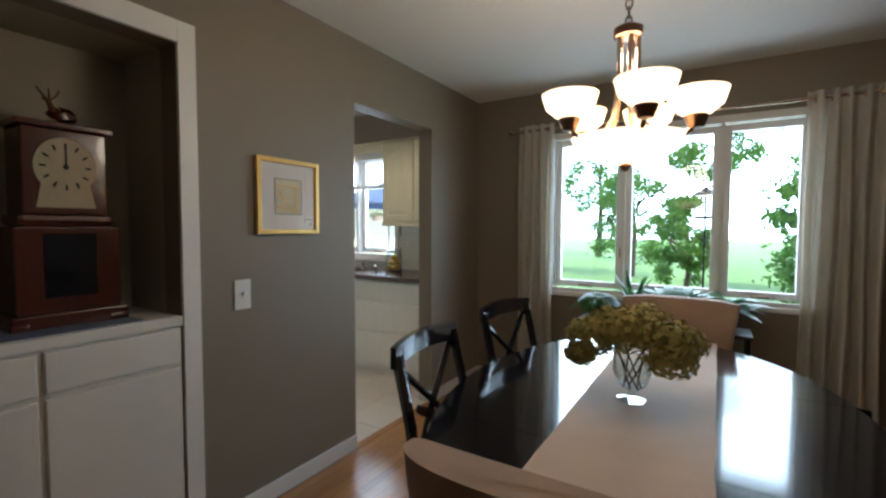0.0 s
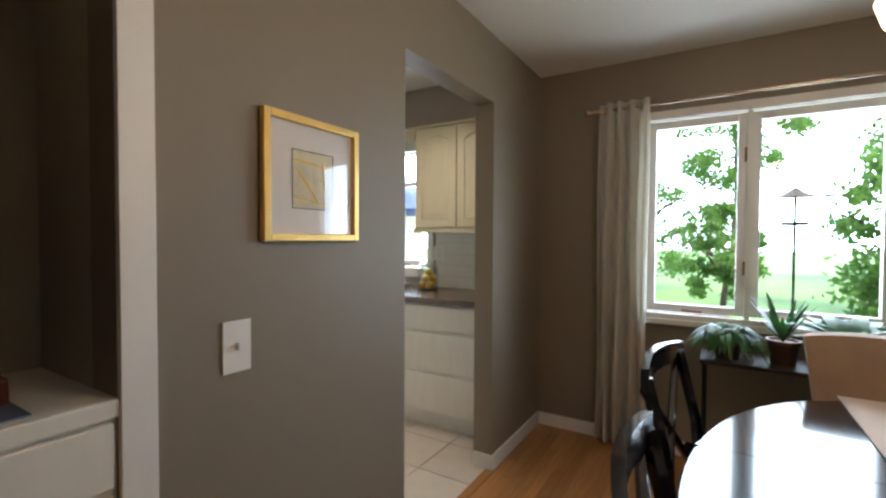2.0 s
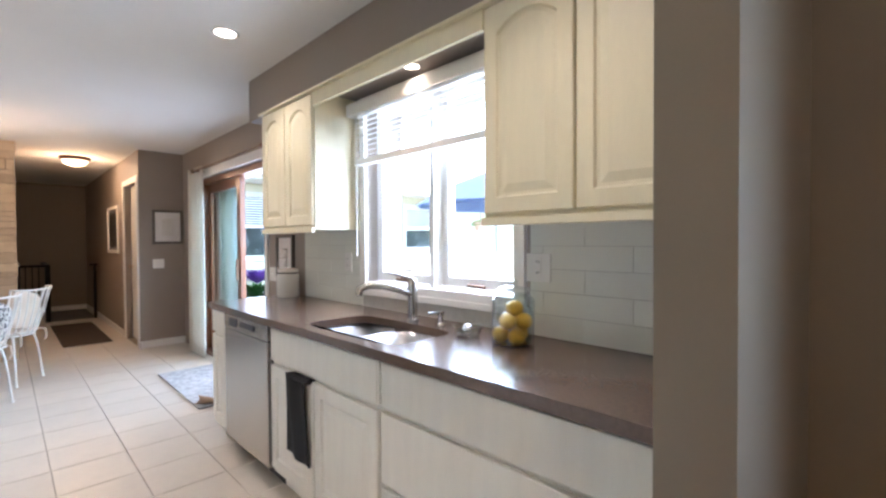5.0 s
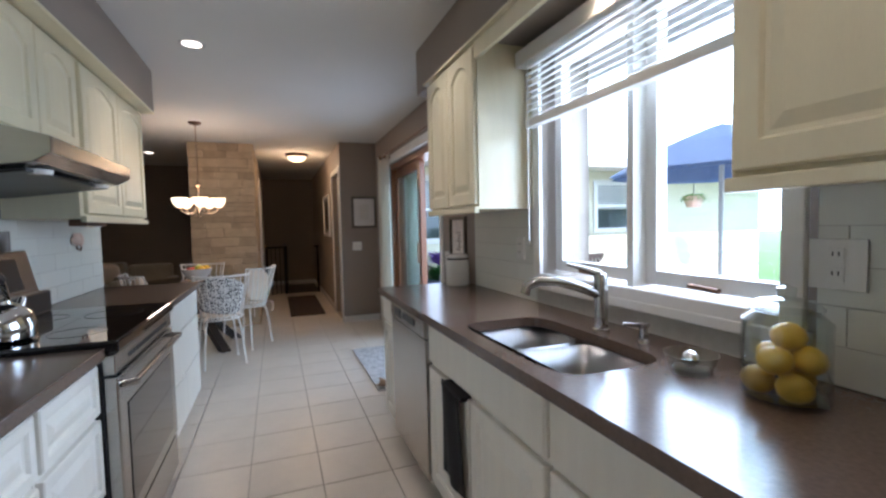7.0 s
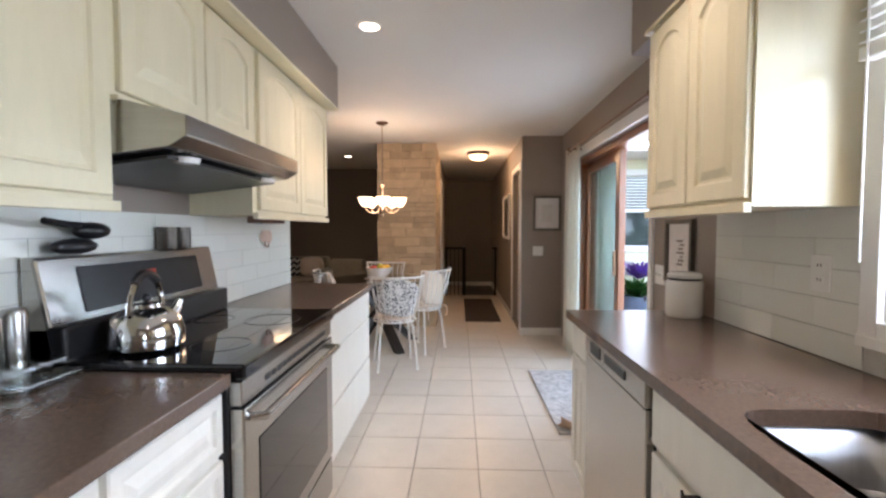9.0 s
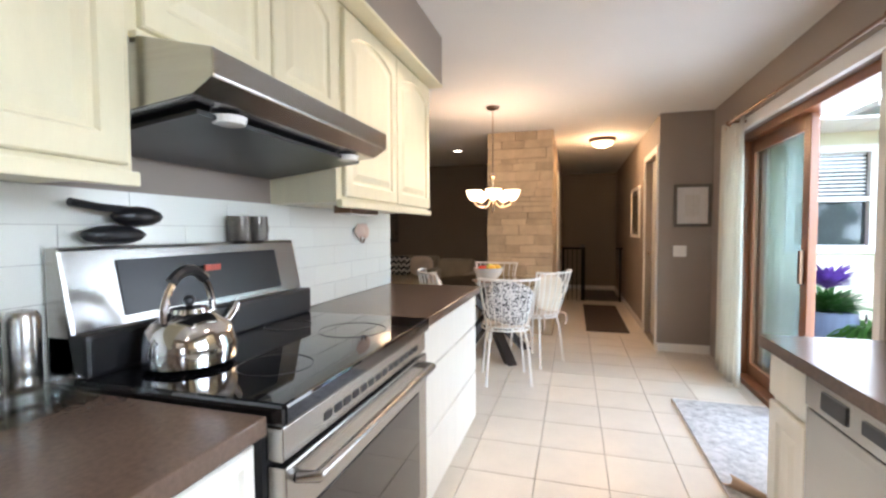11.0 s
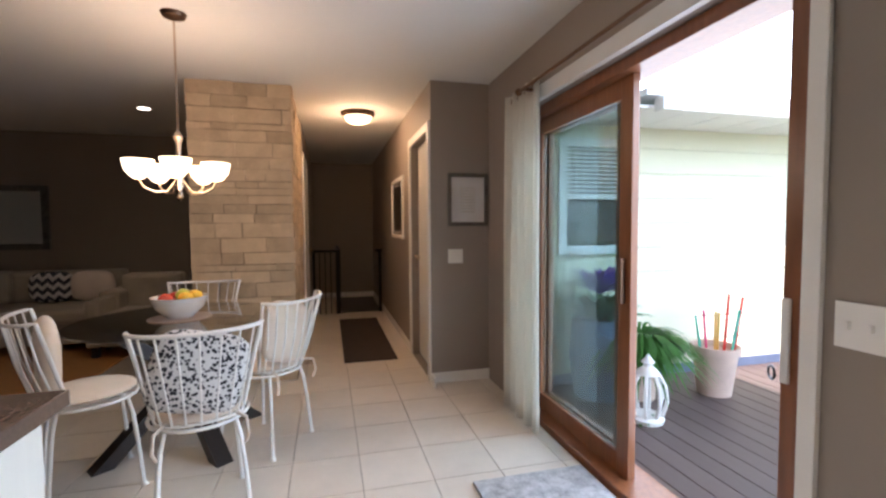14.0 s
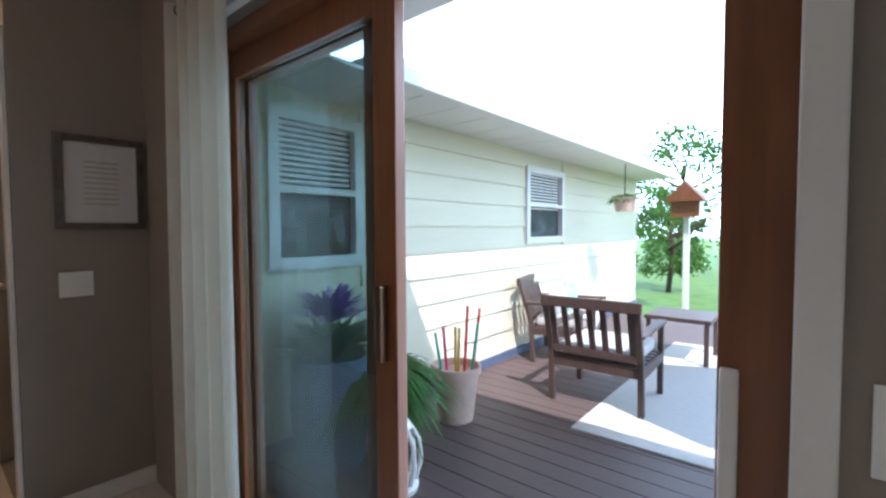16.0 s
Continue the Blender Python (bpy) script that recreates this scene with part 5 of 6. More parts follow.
for x in (-3.42, -3.51):
    mg = thing("mug", (x, 3.03, 1.226), "dark grey patterned mug on the range back", "mug", "mugs on the range")
    part("cup", lathe(bmesh.new(), [(0, 0), (0.036, 0), (0.038, 0.004), (0.038, 0.088), (0.035, 0.088), (0.034, 0.01), (0, 0.008)], (x, 3.03, 1.226)), "silver", mg, smooth=True)
    part("handle", tube(bmesh.new(), [(x - 0.036 - 0.024 * math.sin(t), 3.03, 1.27 + 0.026 * math.cos(t)) for t in (math.pi * k / 8 for k in range(9))], 0.005, 6), "silver", mg, smooth=True)
sp = thing("spoon_rest", (-2.98, 3.035, 1.226), "black sculpted spoon holder on the range back", "spoon rest")
part("base", blob(bmesh.new(), (-2.97, 3.04, 1.252), (0.085, 0.032, 0.026)), "blackplastic", sp, smooth=True)
part("head", blob(bmesh.new(), (-3.03, 3.045, 1.30), (0.07, 0.035, 0.028)), "blackplastic", sp, smooth=True)
part("handle", tube(bmesh.new(), [(-3.02, 3.05, 1.315), (-2.93, 3.05, 1.32), (-2.86, 3.05, 1.33)], 0.01, 8), "blackplastic", sp, smooth=True)
for x in (-2.735, -2.665):
    gr = thing("shaker", (x - 0.02, 3.06, 0.931), "tall steel shaker beside the range", "shaker", "steel shakers")
    part("body", lathe(bmesh.new(), [(0, 0), (0.028, 0), (0.03, 0.005), (0.03, 0.15), (0.024, 0.165), (0, 0.17)], (x - 0.02, 3.06, 0.931)), "steel", gr, smooth=True)
tray = thing("glass_tray", (-2.72, 3.1, 0.91), "clear glass tray with a butter dish", "tray")
part("tray", box(-2.81, 3.02, 0.911, -2.62, 3.20, 0.93), "clear", tray, bevel=0.006)
part("butter_dish", box(-2.79, 3.11, 0.932, -2.65, 3.18, 0.97), "clear", tray, bevel=0.012)
hk = thing("wall_hook", (-4.40, LW + 0.01, 1.24), "small copper rooster-shaped hook on the backsplash", "hook")
part("body", blob(bmesh.new(), (-4.40, LW + 0.022, 1.262), (0.06, 0.012, 0.04), rough=0.4), "terracotta", hk, smooth=True)
part("tail", blob(bmesh.new(), (-4.465, LW + 0.022, 1.255), (0.035, 0.010, 0.042), rough=0.3), "terracotta", hk, smooth=True)
part("peg", tube(bmesh.new(), [(-4.40, LW + 0.02, 1.235), (-4.40, LW + 0.022, 1.20), (-4.40, LW + 0.04, 1.195), (-4.40, LW + 0.045, 1.215)], 0.005, 6), "bronze", hk)
ucl = thing("under_cabinet_light", (-3.95, 3.2, 1.352), "slim dark light bar under the wall cabinet", "light bar")
part("housing", box(-4.10, 3.17, 1.335, -3.82, 3.25, 1.37), "bronze", ucl, bevel=0.005)
part("lens", box(-4.07, 3.185, 1.331, -3.85, 3.235, 1.336), "ceramic", ucl)

# ---- breakfast corner ----
gt = thing("breakfast_table", (-6.6, 3.33, 0), "round glass-topped table on a dark crossed wooden base", "table")
part("glass_top", lathe(bmesh.new(), [(0, 0.735), (0.56, 0.735), (0.565, 0.741), (0.56, 0.747), (0, 0.747)], (-6.6, 3.33, 0), 64), "clear", gt, smooth=True)
for a in (38, 128):
    for s in (-1, 1):
        d = Vector((math.cos(radians(a)), math.sin(radians(a)), 0)) * s
        sd2 = Vector((-d.y, d.x, 0)) * 0.045
        bm = bmesh.new()
        lo, hi = Vector((-6.6, 3.33, 0)) + d * 0.43, Vector((-6.6, 3.33, 0.733)) - d * 0.36
        vs = []
        for p in (lo, hi):
            vs.append([bm.verts.new(p + sd2 - d * 0.05), bm.verts.new(p + sd2 + d * 0.05), bm.verts.new(p - sd2 + d * 0.05), bm.verts.new(p - sd2 - d * 0.05)])
        bm.faces.new(vs[0][::-1]), bm.faces.new(vs[1])
        for i in range(4):
            bm.faces.new((vs[0][i], vs[0][(i + 1) % 4], vs[1][(i + 1) % 4], vs[1][i]))
        part("leg", bm, "espresso", gt)
fb = thing("fruit_bowl", (-6.6, 3.32, 0.748), "white ceramic bowl heaped with fruit", "bowl")
part("bowl", lathe(bmesh.new(), [(0, 0), (0.07, 0), (0.075, 0.008), (0.13, 0.06), (0.155, 0.125), (0.149, 0.125), (0.122, 0.062), (0.06, 0.014), (0, 0.012)], (-6.6, 3.32, 0.752)), "ceramic", fb, smooth=True)
part("trivet", lathe(bmesh.new(), [(0, 0), (0.17, 0), (0.17, 0.004), (0, 0.004)], (-6.6, 3.32, 0.748), 32), "tan", fb)
for i, (dx, dy, dz, m) in enumerate(((-0.07, -0.05, 0.105, "redfruit"), (0.05, -0.06, 0.11, "redfruit"), (0.0, 0.02, 0.13, "greenfruit"), (0.06, 0.05, 0.12, "lemon"), (-0.06, 0.06, 0.115, "lemon"), (0.02, 0.09, 0.125, "lemon"))):
    fr2 = thing("fruit", (-6.6 + dx, 3.32 + dy, 0.752 + dz), "piece of ripe fruit in the white bowl", "fruit", "fruit in the bowl")
    part("skin", blob(bmesh.new(), (-6.6 + dx, 3.32 + dy, 0.752 + dz), (0.042, 0.042, 0.038), rough=0.1), m, fr2, smooth=True)


def wire_chair(label, cushion):
    c = thing("wire_chair", (0, 0, 0), label, "chair", "white wire chairs")
    # faces -x; back at +x
    ring = [(0.20 * math.cos(t), 0.20 * math.sin(t), 0.45) for t in (2 * math.pi * k / 28 for k in range(28))]
    part("seat_ring", tube(bmesh.new(), ring, 0.008, 8, True), "wirewhite", c, smooth=True)
    bm = bmesh.new()
    for k in range(-4, 5):
        y = k * 0.042
        h = math.sqrt(max(0, 0.04 - y * y))
        tube(bm, [(-h, y, 0.45), (h, y, 0.45)], 0.003, 5)
    part("seat_mesh", bm, "wirewhite", c)
    top = [(0.20 + 0.10 * math.cos(a) , 0.245 * math.sin(a) * 1.0, 0.88 - 0.012 * math.cos(a)) for a in (radians(-95 + 190 * k / 20) for k in range(21))]
    low = [(0.10 + 0.105 * math.cos(a), 0.17 * math.sin(a), 0.475) for a in (radians(-95 + 190 * k / 20) for k in range(21))]
    rim = [low[0]] + [tuple(a + (b - a) * v for a, b in zip(low[0], top[0])) for v in (0.5, 0.85)] + top + [tuple(a + (b - a) * v for a, b in zip(low[-1], top[-1])) for v in (0.85, 0.5)] + [low[-1]]
    part("back_frame", tube(bmesh.new(), rim, 0.009, 8), "wirewhite", c, smooth=True)
    part("back_base", tube(bmesh.new(), low, 0.006, 8), "wirewhite", c, smooth=True)
    for k in range(2, 19, 2):
        part("back_wire", tube(bmesh.new(), [low[k], tuple((a + b) / 2 + (0.01 if i == 0 else 0) for i, (a, b) in enumerate(zip(low[k], top[k]))), top[k]], 0.0045, 6), "wirewhite", c)
    for a in (45, 135, 225, 315):
        d = (math.cos(radians(a)), math.sin(radians(a)))
        pts = [(d[0] * r, d[1] * r, z) for r, z in ((0.17, 0.455), (0.195, 0.43), (0.215, 0.36), (0.235, 0.22), (0.26, 0.0))]
        leg = part("leg", tube(bmesh.new(), pts, 0.0095, 8), "wirewhite", c, smooth=True)
        part("foot", lathe(bmesh.new(), [(0, 0), (0.016, 0), (0.014, 0.012), (0, 0.014)], pts[-1], 10), "wirewhite", leg)
    return c


def seat_cushion(at, angle, back, group="chair cushions"):
    c = thing("seat_cushion", (0, 0, 0), "cream round tie-on seat cushion on a wire chair", "cushion", group)
    bm = blob(bmesh.new(), (0, 0, 0.485), (0.20, 0.20, 0.032), 16)
    part("pad", bm, "cushion", c, smooth=True)
    for y in (-0.13, 0.13):
        part("tie", tube(bmesh.new(), [(0.15, y, 0.48), (0.215, y * 1.3, 0.47), (0.225, y * 1.35, 0.40), (0.21, y * 1.25, 0.36)], 0.007, 6), "cushion", c)
    c.matrix_basis = pose(*at, 0, 0, angle)
    if back:
        p = thing("throw_pillow", (0, 0, 0), back[0], "pillow")
        bm = blob(bmesh.new(), (0, 0, 0), (0.17, 0.05, 0.17), 16)
        for v in bm.verts:
            v.co.x = math.copysign(abs(v.co.x / 0.17) ** 0.5, v.co.x) * 0.19
            v.co.z = math.copysign(abs(v.co.z / 0.17) ** 0.5, v.co.z) * 0.175
        part("cover", bm, back[1], p, smooth=True)
        p.matrix_basis = pose(*at, 0, 0, angle) @ pose(0.15, 0, 0.675, 0, 14, 90)


def patterned():
    m = mat("black_white_print", (0.03, 0.03, 0.03), 0.9, var=0.0)
    n, l = m.node_tree.nodes, m.node_tree.links
    v = n.new("ShaderNodeTexVoronoi")
    v.inputs["Scale"].default_value = 62
    tc = n.new("ShaderNodeTexCoord")
    l.new(tc.outputs["Object"], v.inputs["Vector"])
    r = n.new("ShaderNodeValToRGB")
    r.color_ramp.elements[0].position, r.color_ramp.elements[1].position = 0.42, 0.5
    r.color_ramp.elements[0].color, r.color_ramp.elements[1].color = (0.03, 0.03, 0.035, 1), (0.7, 0.68, 0.65, 1)
    l.new(v.outputs["Distance"], r.inputs[0])
    l.new(r.outputs[0], n["Principled BSDF"].inputs["Base Color"])
    return m


M["bwprint"] = patterned()
wc = wire_chair("white wire chair with a curved back at the glass table", True)
spots = [((-5.84, 3.61, 0), 16, ("black and white printed pillow on a wire chair", "bwprint")), ((-6.46, 3.81, 0), 58, ("cream pillow on a wire chair", "cushion")), ((-6.20, 3.02, 0), -60, ("cream pillow on a wire chair", "cushion")), ((-7.12, 3.28, 0), 180, None)]
wc.matrix_basis = pose(*spots[0][0], 0, 0, spots[0][1])
for at, ang, back in spots[1:]:
    copy_thing(wc, pose(*at, 0, 0, ang))
for at, ang, back in spots:
    seat_cushion(at, ang, back)

fm = tagged(part("floor_mat", box(-5.70, 4.86, 0.0005, -4.43, 5.46, 0.016), "shagrug", bevel=0.005), "grey woven rug in front of the sliding door", "rug")
bm = bmesh.new()
arc = [(0.0, 0.0), (0.03, 0.012), (0.055, 0.035), (0.06, 0.06), (0.045, 0.075)]
ra = [bm.verts.new((-4.43 - 0.13 + u * 1.2, 4.862 + u * 0.4, 0.017 + h)) for u, h in arc]
rb = [bm.verts.new((-4.432 + u * 0.1, 4.99 + u * 0.6, 0.017 + h * 0.4)) for u, h in arc]
for i in range(4):
    bm.faces.new((ra[i], ra[i + 1], rb[i + 1], rb[i]))
fl = part("turned_corner", bm, "tan", fm, "brown underside of the turned-up corner", smooth=True)
fl.modifiers.new("thick", "SOLIDIFY").thickness = 0.006
tagged(part("hall_rug", box(-9.90, 4.31, 0.0005, -7.88, 4.815, 0.012), "darkrug", bevel=0.004), "dark brown runner rug in the hall", "rug")

# ---- living room ----
so = thing("sofa", (-9.5, 0.9, 0), "beige upholstered sofa against the living room wall", "sofa")
part("base", box(-9.95, -0.6, 0.08, -9.05, 2.0, 0.30), "sofa", so, bevel=0.03)
for y0, y1 in ((-0.42, 0.68), (0.70, 1.80)):
    part("seat_cushion", box(-9.75, y0, 0.30, -9.0, y1, 0.45), "sofa", so, bevel=0.04)
    part("back_cushion", box(-9.93, y0, 0.45, -9.70, y1, 0.80), "sofa", so, bevel=0.05)
for y in (-0.62, 1.82):
    part("armrest", box(-9.95, y, 0.1, -9.05, y + 0.2, 0.62), "sofa", so, bevel=0.04)
for x in (-9.9, -9.1):
    for y in (-0.5, 1.9):
        part("foot", box(x - 0.03, y - 0.03, -0.01, x + 0.03, y + 0.03, 0.09), "espresso", so)


def chevron():
    m = mat("chevron_print", (0.03, 0.03, 0.04), 0.9, var=0.0)
    n, l = m.node_tree.nodes, m.node_tree.links
    tc, sep, pp, ad, sn, gt2 = (n.new("ShaderNode" + k) for k in ("TexCoord", "SeparateXYZ", "Math", "Math", "Math", "Math"))
    l.new(tc.outputs["Object"], sep.inputs[0])
    pp.operation, pp.inputs[1].default_value = "PINGPONG", 0.05
    l.new(sep.outputs["Y"], pp.inputs[0])
    ad.operation = "ADD"
    l.new(pp.outputs[0], ad.inputs[0])
    l.new(sep.outputs["Z"], ad.inputs[1])
    sn.operation, sn.inputs[1].default_value = "PINGPONG", 0.05
    l.new(ad.outputs[0], sn.inputs[0])
    gt2.operation, gt2.inputs[1].default_value = "GREATER_THAN", 0.025
    l.new(sn.outputs[0], gt2.inputs[0])
    r = n.new("ShaderNodeMix")
    r.data_type = "RGBA"
    r.inputs[6].default_value, r.inputs[7].default_value = (0.03, 0.035, 0.05, 1), (0.62, 0.60, 0.55, 1)
    l.new(gt2.outputs[0], r.inputs[0])
    l.new(r.outputs[2], n["Principled BSDF"].inputs["Base Color"])
    return m


M["chevron"] = chevron()
for y, m, lab in ((1.15, "chevron", "navy and white chevron pillow on the sofa"), (1.55, "cushion", "cream pillow on the sofa")):
    p = thing("sofa_pillow", (-9.6, y, 0.62), lab, "pillow")
    bm = blob(bmesh.new(), (-9.6, y, 0.63), (0.09, 0.25, 0.19), 16)
    for v in bm.verts:
        v.co.y = y + math.copysign(abs((v.co.y - y) / 0.25) ** 0.6, v.co.y - y) * 0.22
        v.co.z = 0.63 + math.copysign(abs((v.co.z - 0.63) / 0.19) ** 0.6, v.co.z - 0.63) * 0.175
    part("cover", bm, m, p, smooth=True)
sb = thing("sideboard", (-8.2, 0.6, 0), "reddish cherry wood sideboard on short legs", "cabinet")
part("body", box(-8.45, -0.6, 0.15, -8.0, 0.88, 0.72), "cabinetred", sb, bevel=0.008)
for y in (-0.5, 0.78):
    for x in (-8.4, -8.06):
        part("leg", tube(bmesh.new(), [(x, y, -0.01), (x, y, 0.15)], 0.015, 8, r1=0.022), "espresso", sb)
arm = thing("armchair", (-8.9, 2.35, 0), "beige armchair with a throw beside the stone pillar", "armchair")
part("seat", box(-9.3, 1.95, 0.1, -8.7, 2.55, 0.43), "sofa", arm, bevel=0.05)
part("backrest", box(-9.5, 1.95, 0.1, -9.28, 2.55, 0.78), "sofa", arm, bevel=0.05)
for y in (1.85, 2.5):
    part("armrest", box(-9.4, y, 0.1, -8.7, y + 0.14, 0.58), "sofa", arm, bevel=0.04)
for x in (-9.4, -8.76):
    for y in (1.92, 2.58):
        part("foot", box(x - 0.03, y - 0.03, -0.01, x + 0.03, y + 0.03, 0.11), "espresso", arm)

# stair railing in the hall
rl = thing("stair_railing", (-10.4, 4.5, 0), "black iron railing round the stair opening", "railing")
for y in (3.97, 4.30, 4.33, 4.93):
    part("post", box(-10.42, y - 0.02, 0, -10.38, y + 0.02, 0.93), "iron", rl)
for y0, y1 in ((3.95, 4.35), (4.86, 4.97)):
    part("handrail", box(-10.43, y0, 0.91, -10.37, y1, 0.95), "iron", rl, bevel=0.006)
for y in (4.05, 4.13, 4.21):
    part("baluster", tube(bmesh.new(), [(-10.4, y, 0), (-10.4, y, 0.92)], 0.008, 6), "iron", rl)
part("side_rail", box(-11.9, 4.30, 0.91, -10.43, 4.345, 0.95), "iron", rl)
# no hole is cut: a thin dark sheet carries the stairwell's shade in its colour
tagged(part("stair_opening", box(-11.9, 4.36, -0.0105, -10.44, 4.95, 0.003), "espresso"), "dark sheet on the hall floor, painted as the shade of a stair opening", "stairs", kind="structure")


# ---- outdoors ----
DZ0 = -0.06
setting("ground", box(-150, 5.72, -0.7, 150, 250, -0.40), "grass", "sunlit green lawn reaching into the distance", "ground")
wing = thing("exterior_wall", (-7.0, 9, DZ0), "cream lap-sided wing of the house", "wall", kind="structure")
part("backing", wall_with_holes("y", 5.70, 13.0, -7.12, -7.03, -0.4, 2.13, [(6.08, 6.70, 1.08, 1.97), (9.08, 9.95, 1.16, 1.94)]), "siding", wing)
part("skirt", box(-7.03, 5.70, -0.4, -6.985, 13.0, 0.02), "bluegrey", wing)
for i in range(12):
    z = 0.02 + i * 0.2145
    spans = [(5.70, 13.0)]
    for y0, y1, a, b in ((6.04, 6.74, 1.04, 2.01), (9.04, 9.99, 1.12, 1.98)):
        if z + 0.21 > a and z < b:
            spans = [s for q in spans for s in ((q[0], y0), (y1, q[1])) if s[1] - s[0] > 0.01] if len(spans) == 1 else [s for q in spans for s in (((q[0], y0), (y1, q[1])) if q[0] < y0 < q[1] else (q,))]
    for y0, y1 in spans:
        if z > 2.0:
            continue
        bm = box(-7.03, y0, z, -7.005, y1, min(2.13, z + 0.222))
        for v in bm.verts:
            if v.co.x > -7.01 and v.co.z > z + 0.1:
                v.co.x = -7.022
        part("lap_board", bm, "siding", wing)
for y0, y1, z0, z1 in ((6.08, 6.70, 1.08, 1.97), (9.08, 9.95, 1.16, 1.94)):
    w = thing("window_3", (-7.0, (y0 + y1) / 2, z0), "white double-hung window with blinds in the siding", "window", kind="structure")
    bm = bmesh.new()
    for c in ((y0 - 0.04, z0 - 0.04, y0 + 0.03, z1 + 0.04), (y1 - 0.03, z0 - 0.04, y1 + 0.04, z1 + 0.04), (y0 + 0.03, z0 - 0.04, y1 - 0.03, z0 + 0.03), (y0 + 0.03, z1 - 0.03, y1 - 0.03, z1 + 0.04), (y0 + 0.03, (z0 + z1) / 2 - 0.02, y1 - 0.03, (z0 + z1) / 2 + 0.02)):
        bx(bm, -7.06, c[0], c[1], -6.985, c[2], c[3])
    part("window_frame", bm, "trim", w)
    part("pane", box(-7.05, y0, z0, -7.045, y1, z1), "darkglass", w)
    for i in range(12):
        z = z1 - 0.05 - i * 0.035
        part("blind_slat", box(-7.044, y0 + 0.04, z, -7.038, y1 - 0.04, z + 0.016), "trim", w)
roof = thing("eave", (-6.6, 9, 2.13), "white panelled porch soffit with a gutter", "roof", kind="structure")
for i in range(20):
    y = 5.73 + i * 0.37
    part("soffit_panel", box(-7.03, y, 2.13, -6.45, y + 0.36, 2.15), "trim", roof)
part("gutter", box(-6.45, 6.5, 2.10, -6.35, 13.2, 2.20), "trim", roof, bevel=0.01)
part("roof_slab", box(-9.5, 6.4, 2.21, -6.4, 13.2, 2.26), "trim", roof)
house_roof = setting("roof_main", box(-12.3, -2.2, 2.60, 4.0, 6.30, 2.9), "bark", "dark shingle roof of the house", "roof")
setting("eave_main", box(-7.0, 5.72, 2.34, 4.0, 6.38, 2.37), "trim", "white soffit over the deck and windows", "roof")
dk = thing("deck", (-4, 8, DZ0), "brown composite deck with straight boards", "deck", kind="structure")
part("deck_frame", box(-6.98, 5.72, -0.4, 0.5, 11.9, DZ0 - 0.028), "bark", dk)
board = None
for i in range(43):
    y = 5.73 + i * 0.143
    if board is None:
        board = part("deck_board", box(-6.98, y, DZ0 - 0.026, 0.5, y + 0.136, DZ0), "deck", dk)
    else:
        b2 = board.copy()
        scene.collection.objects.link(b2)
        b2.location = (0, i * 0.143, 0)
tagged(part("outdoor_rug", box(-5.80, 7.5, DZ0 + 0.001, -2.6, 10.4, DZ0 + 0.012), "outrug"), "pale outdoor rug on the deck", "rug")
fp = thing("flower_pot", (-6.50, 7.15, DZ0), "pale terracotta pot with coloured glass stakes", "plant pot")
part("pot", lathe(bmesh.new(), [(0, 0), (0.12, 0), (0.16, 0.33), (0.178, 0.33), (0.178, 0.385), (0.16, 0.385), (0.15, 0.34), (0, 0.33)], (-6.50, 7.15, DZ0)), "terracotta", fp, smooth=True)
for i, (dx, dy, h, m) in enumerate(((-0.14, -0.06, 0.30, "tealstick"), (-0.10, -0.02, 0.36, "pinkstick"), (-0.02, 0.02, 0.36, "gold"), (0.03, 0.0, 0.36, "gold"), (0.06, 0.06, 0.55, "redstick"), (0.12, 0.10, 0.40, "tealstick"), (0.10, 0.15, 0.52, "redstick"))):
    part("stake", tube(bmesh.new(), [(-6.50 + dx * 0.7, 7.15 + dy * 0.7, DZ0 + 0.32), (-6.50 + dx, 7.15 + dy, DZ0 + 0.36 + h * 0.8)], 0.010, 8), m, fp)
potted("fern", (-6.60, 6.52, DZ0), 0.17, 0.46, "lush green fern spilling over its pot", 560, 0.58, 0.028, 1.0, 0.75, 9, "terracotta", "fernleaf", 1.1)
lan = thing("garden_lantern", (-6.2, 6.28, DZ0), "white metal garden lantern on the deck", "lantern")
part("base", lathe(bmesh.new(), [(0, 0), (0.10, 0), (0.11, 0.03), (0.09, 0.05), (0, 0.05)], (-6.2, 6.28, DZ0)), "wirewhite", lan, smooth=True)
for k in range(8):
    t = math.pi * k / 4
    part("cage_bar", tube(bmesh.new(), [(-6.2 + r * math.cos(t), 6.28 + r * math.sin(t), DZ0 + z) for r, z in ((0.09, 0.05), (0.12, 0.15), (0.11, 0.26), (0.07, 0.33))], 0.012, 6), "wirewhite", lan)
part("cap", lathe(bmesh.new(), [(0.08, 0.33), (0.06, 0.36), (0.03, 0.38), (0.03, 0.40), (0.045, 0.41), (0.02, 0.44), (0, 0.47)], (-6.2, 6.28, DZ0)), "wirewhite", lan, smooth=True)
part("plant", leaves(bmesh.new(), (-6.24, 6.25, DZ0 + 0.02), 40, 0.16, 0.02, 1, 0.5, random.Random(12)), "fernleaf", lan)
br = thing("barrel_planter", (-6.72, 6.25, DZ0), "blue-grey barrel planter with purple flowers", "planter")
part("barrel", lathe(bmesh.new(), [(0, 0), (0.19, 0), (0.23, 0.3), (0.21, 0.62), (0.19, 0.62), (0.19, 0.58), (0, 0.57)], (-6.72, 6.25, DZ0)), "bluegrey", br, smooth=True)
part("foliage", leaves(bmesh.new(), (-6.72, 6.25, DZ0 + 0.58), 260, 0.42, 0.045, 0.9, 0.35, random.Random(3), 1.6), "houseleaf", br)
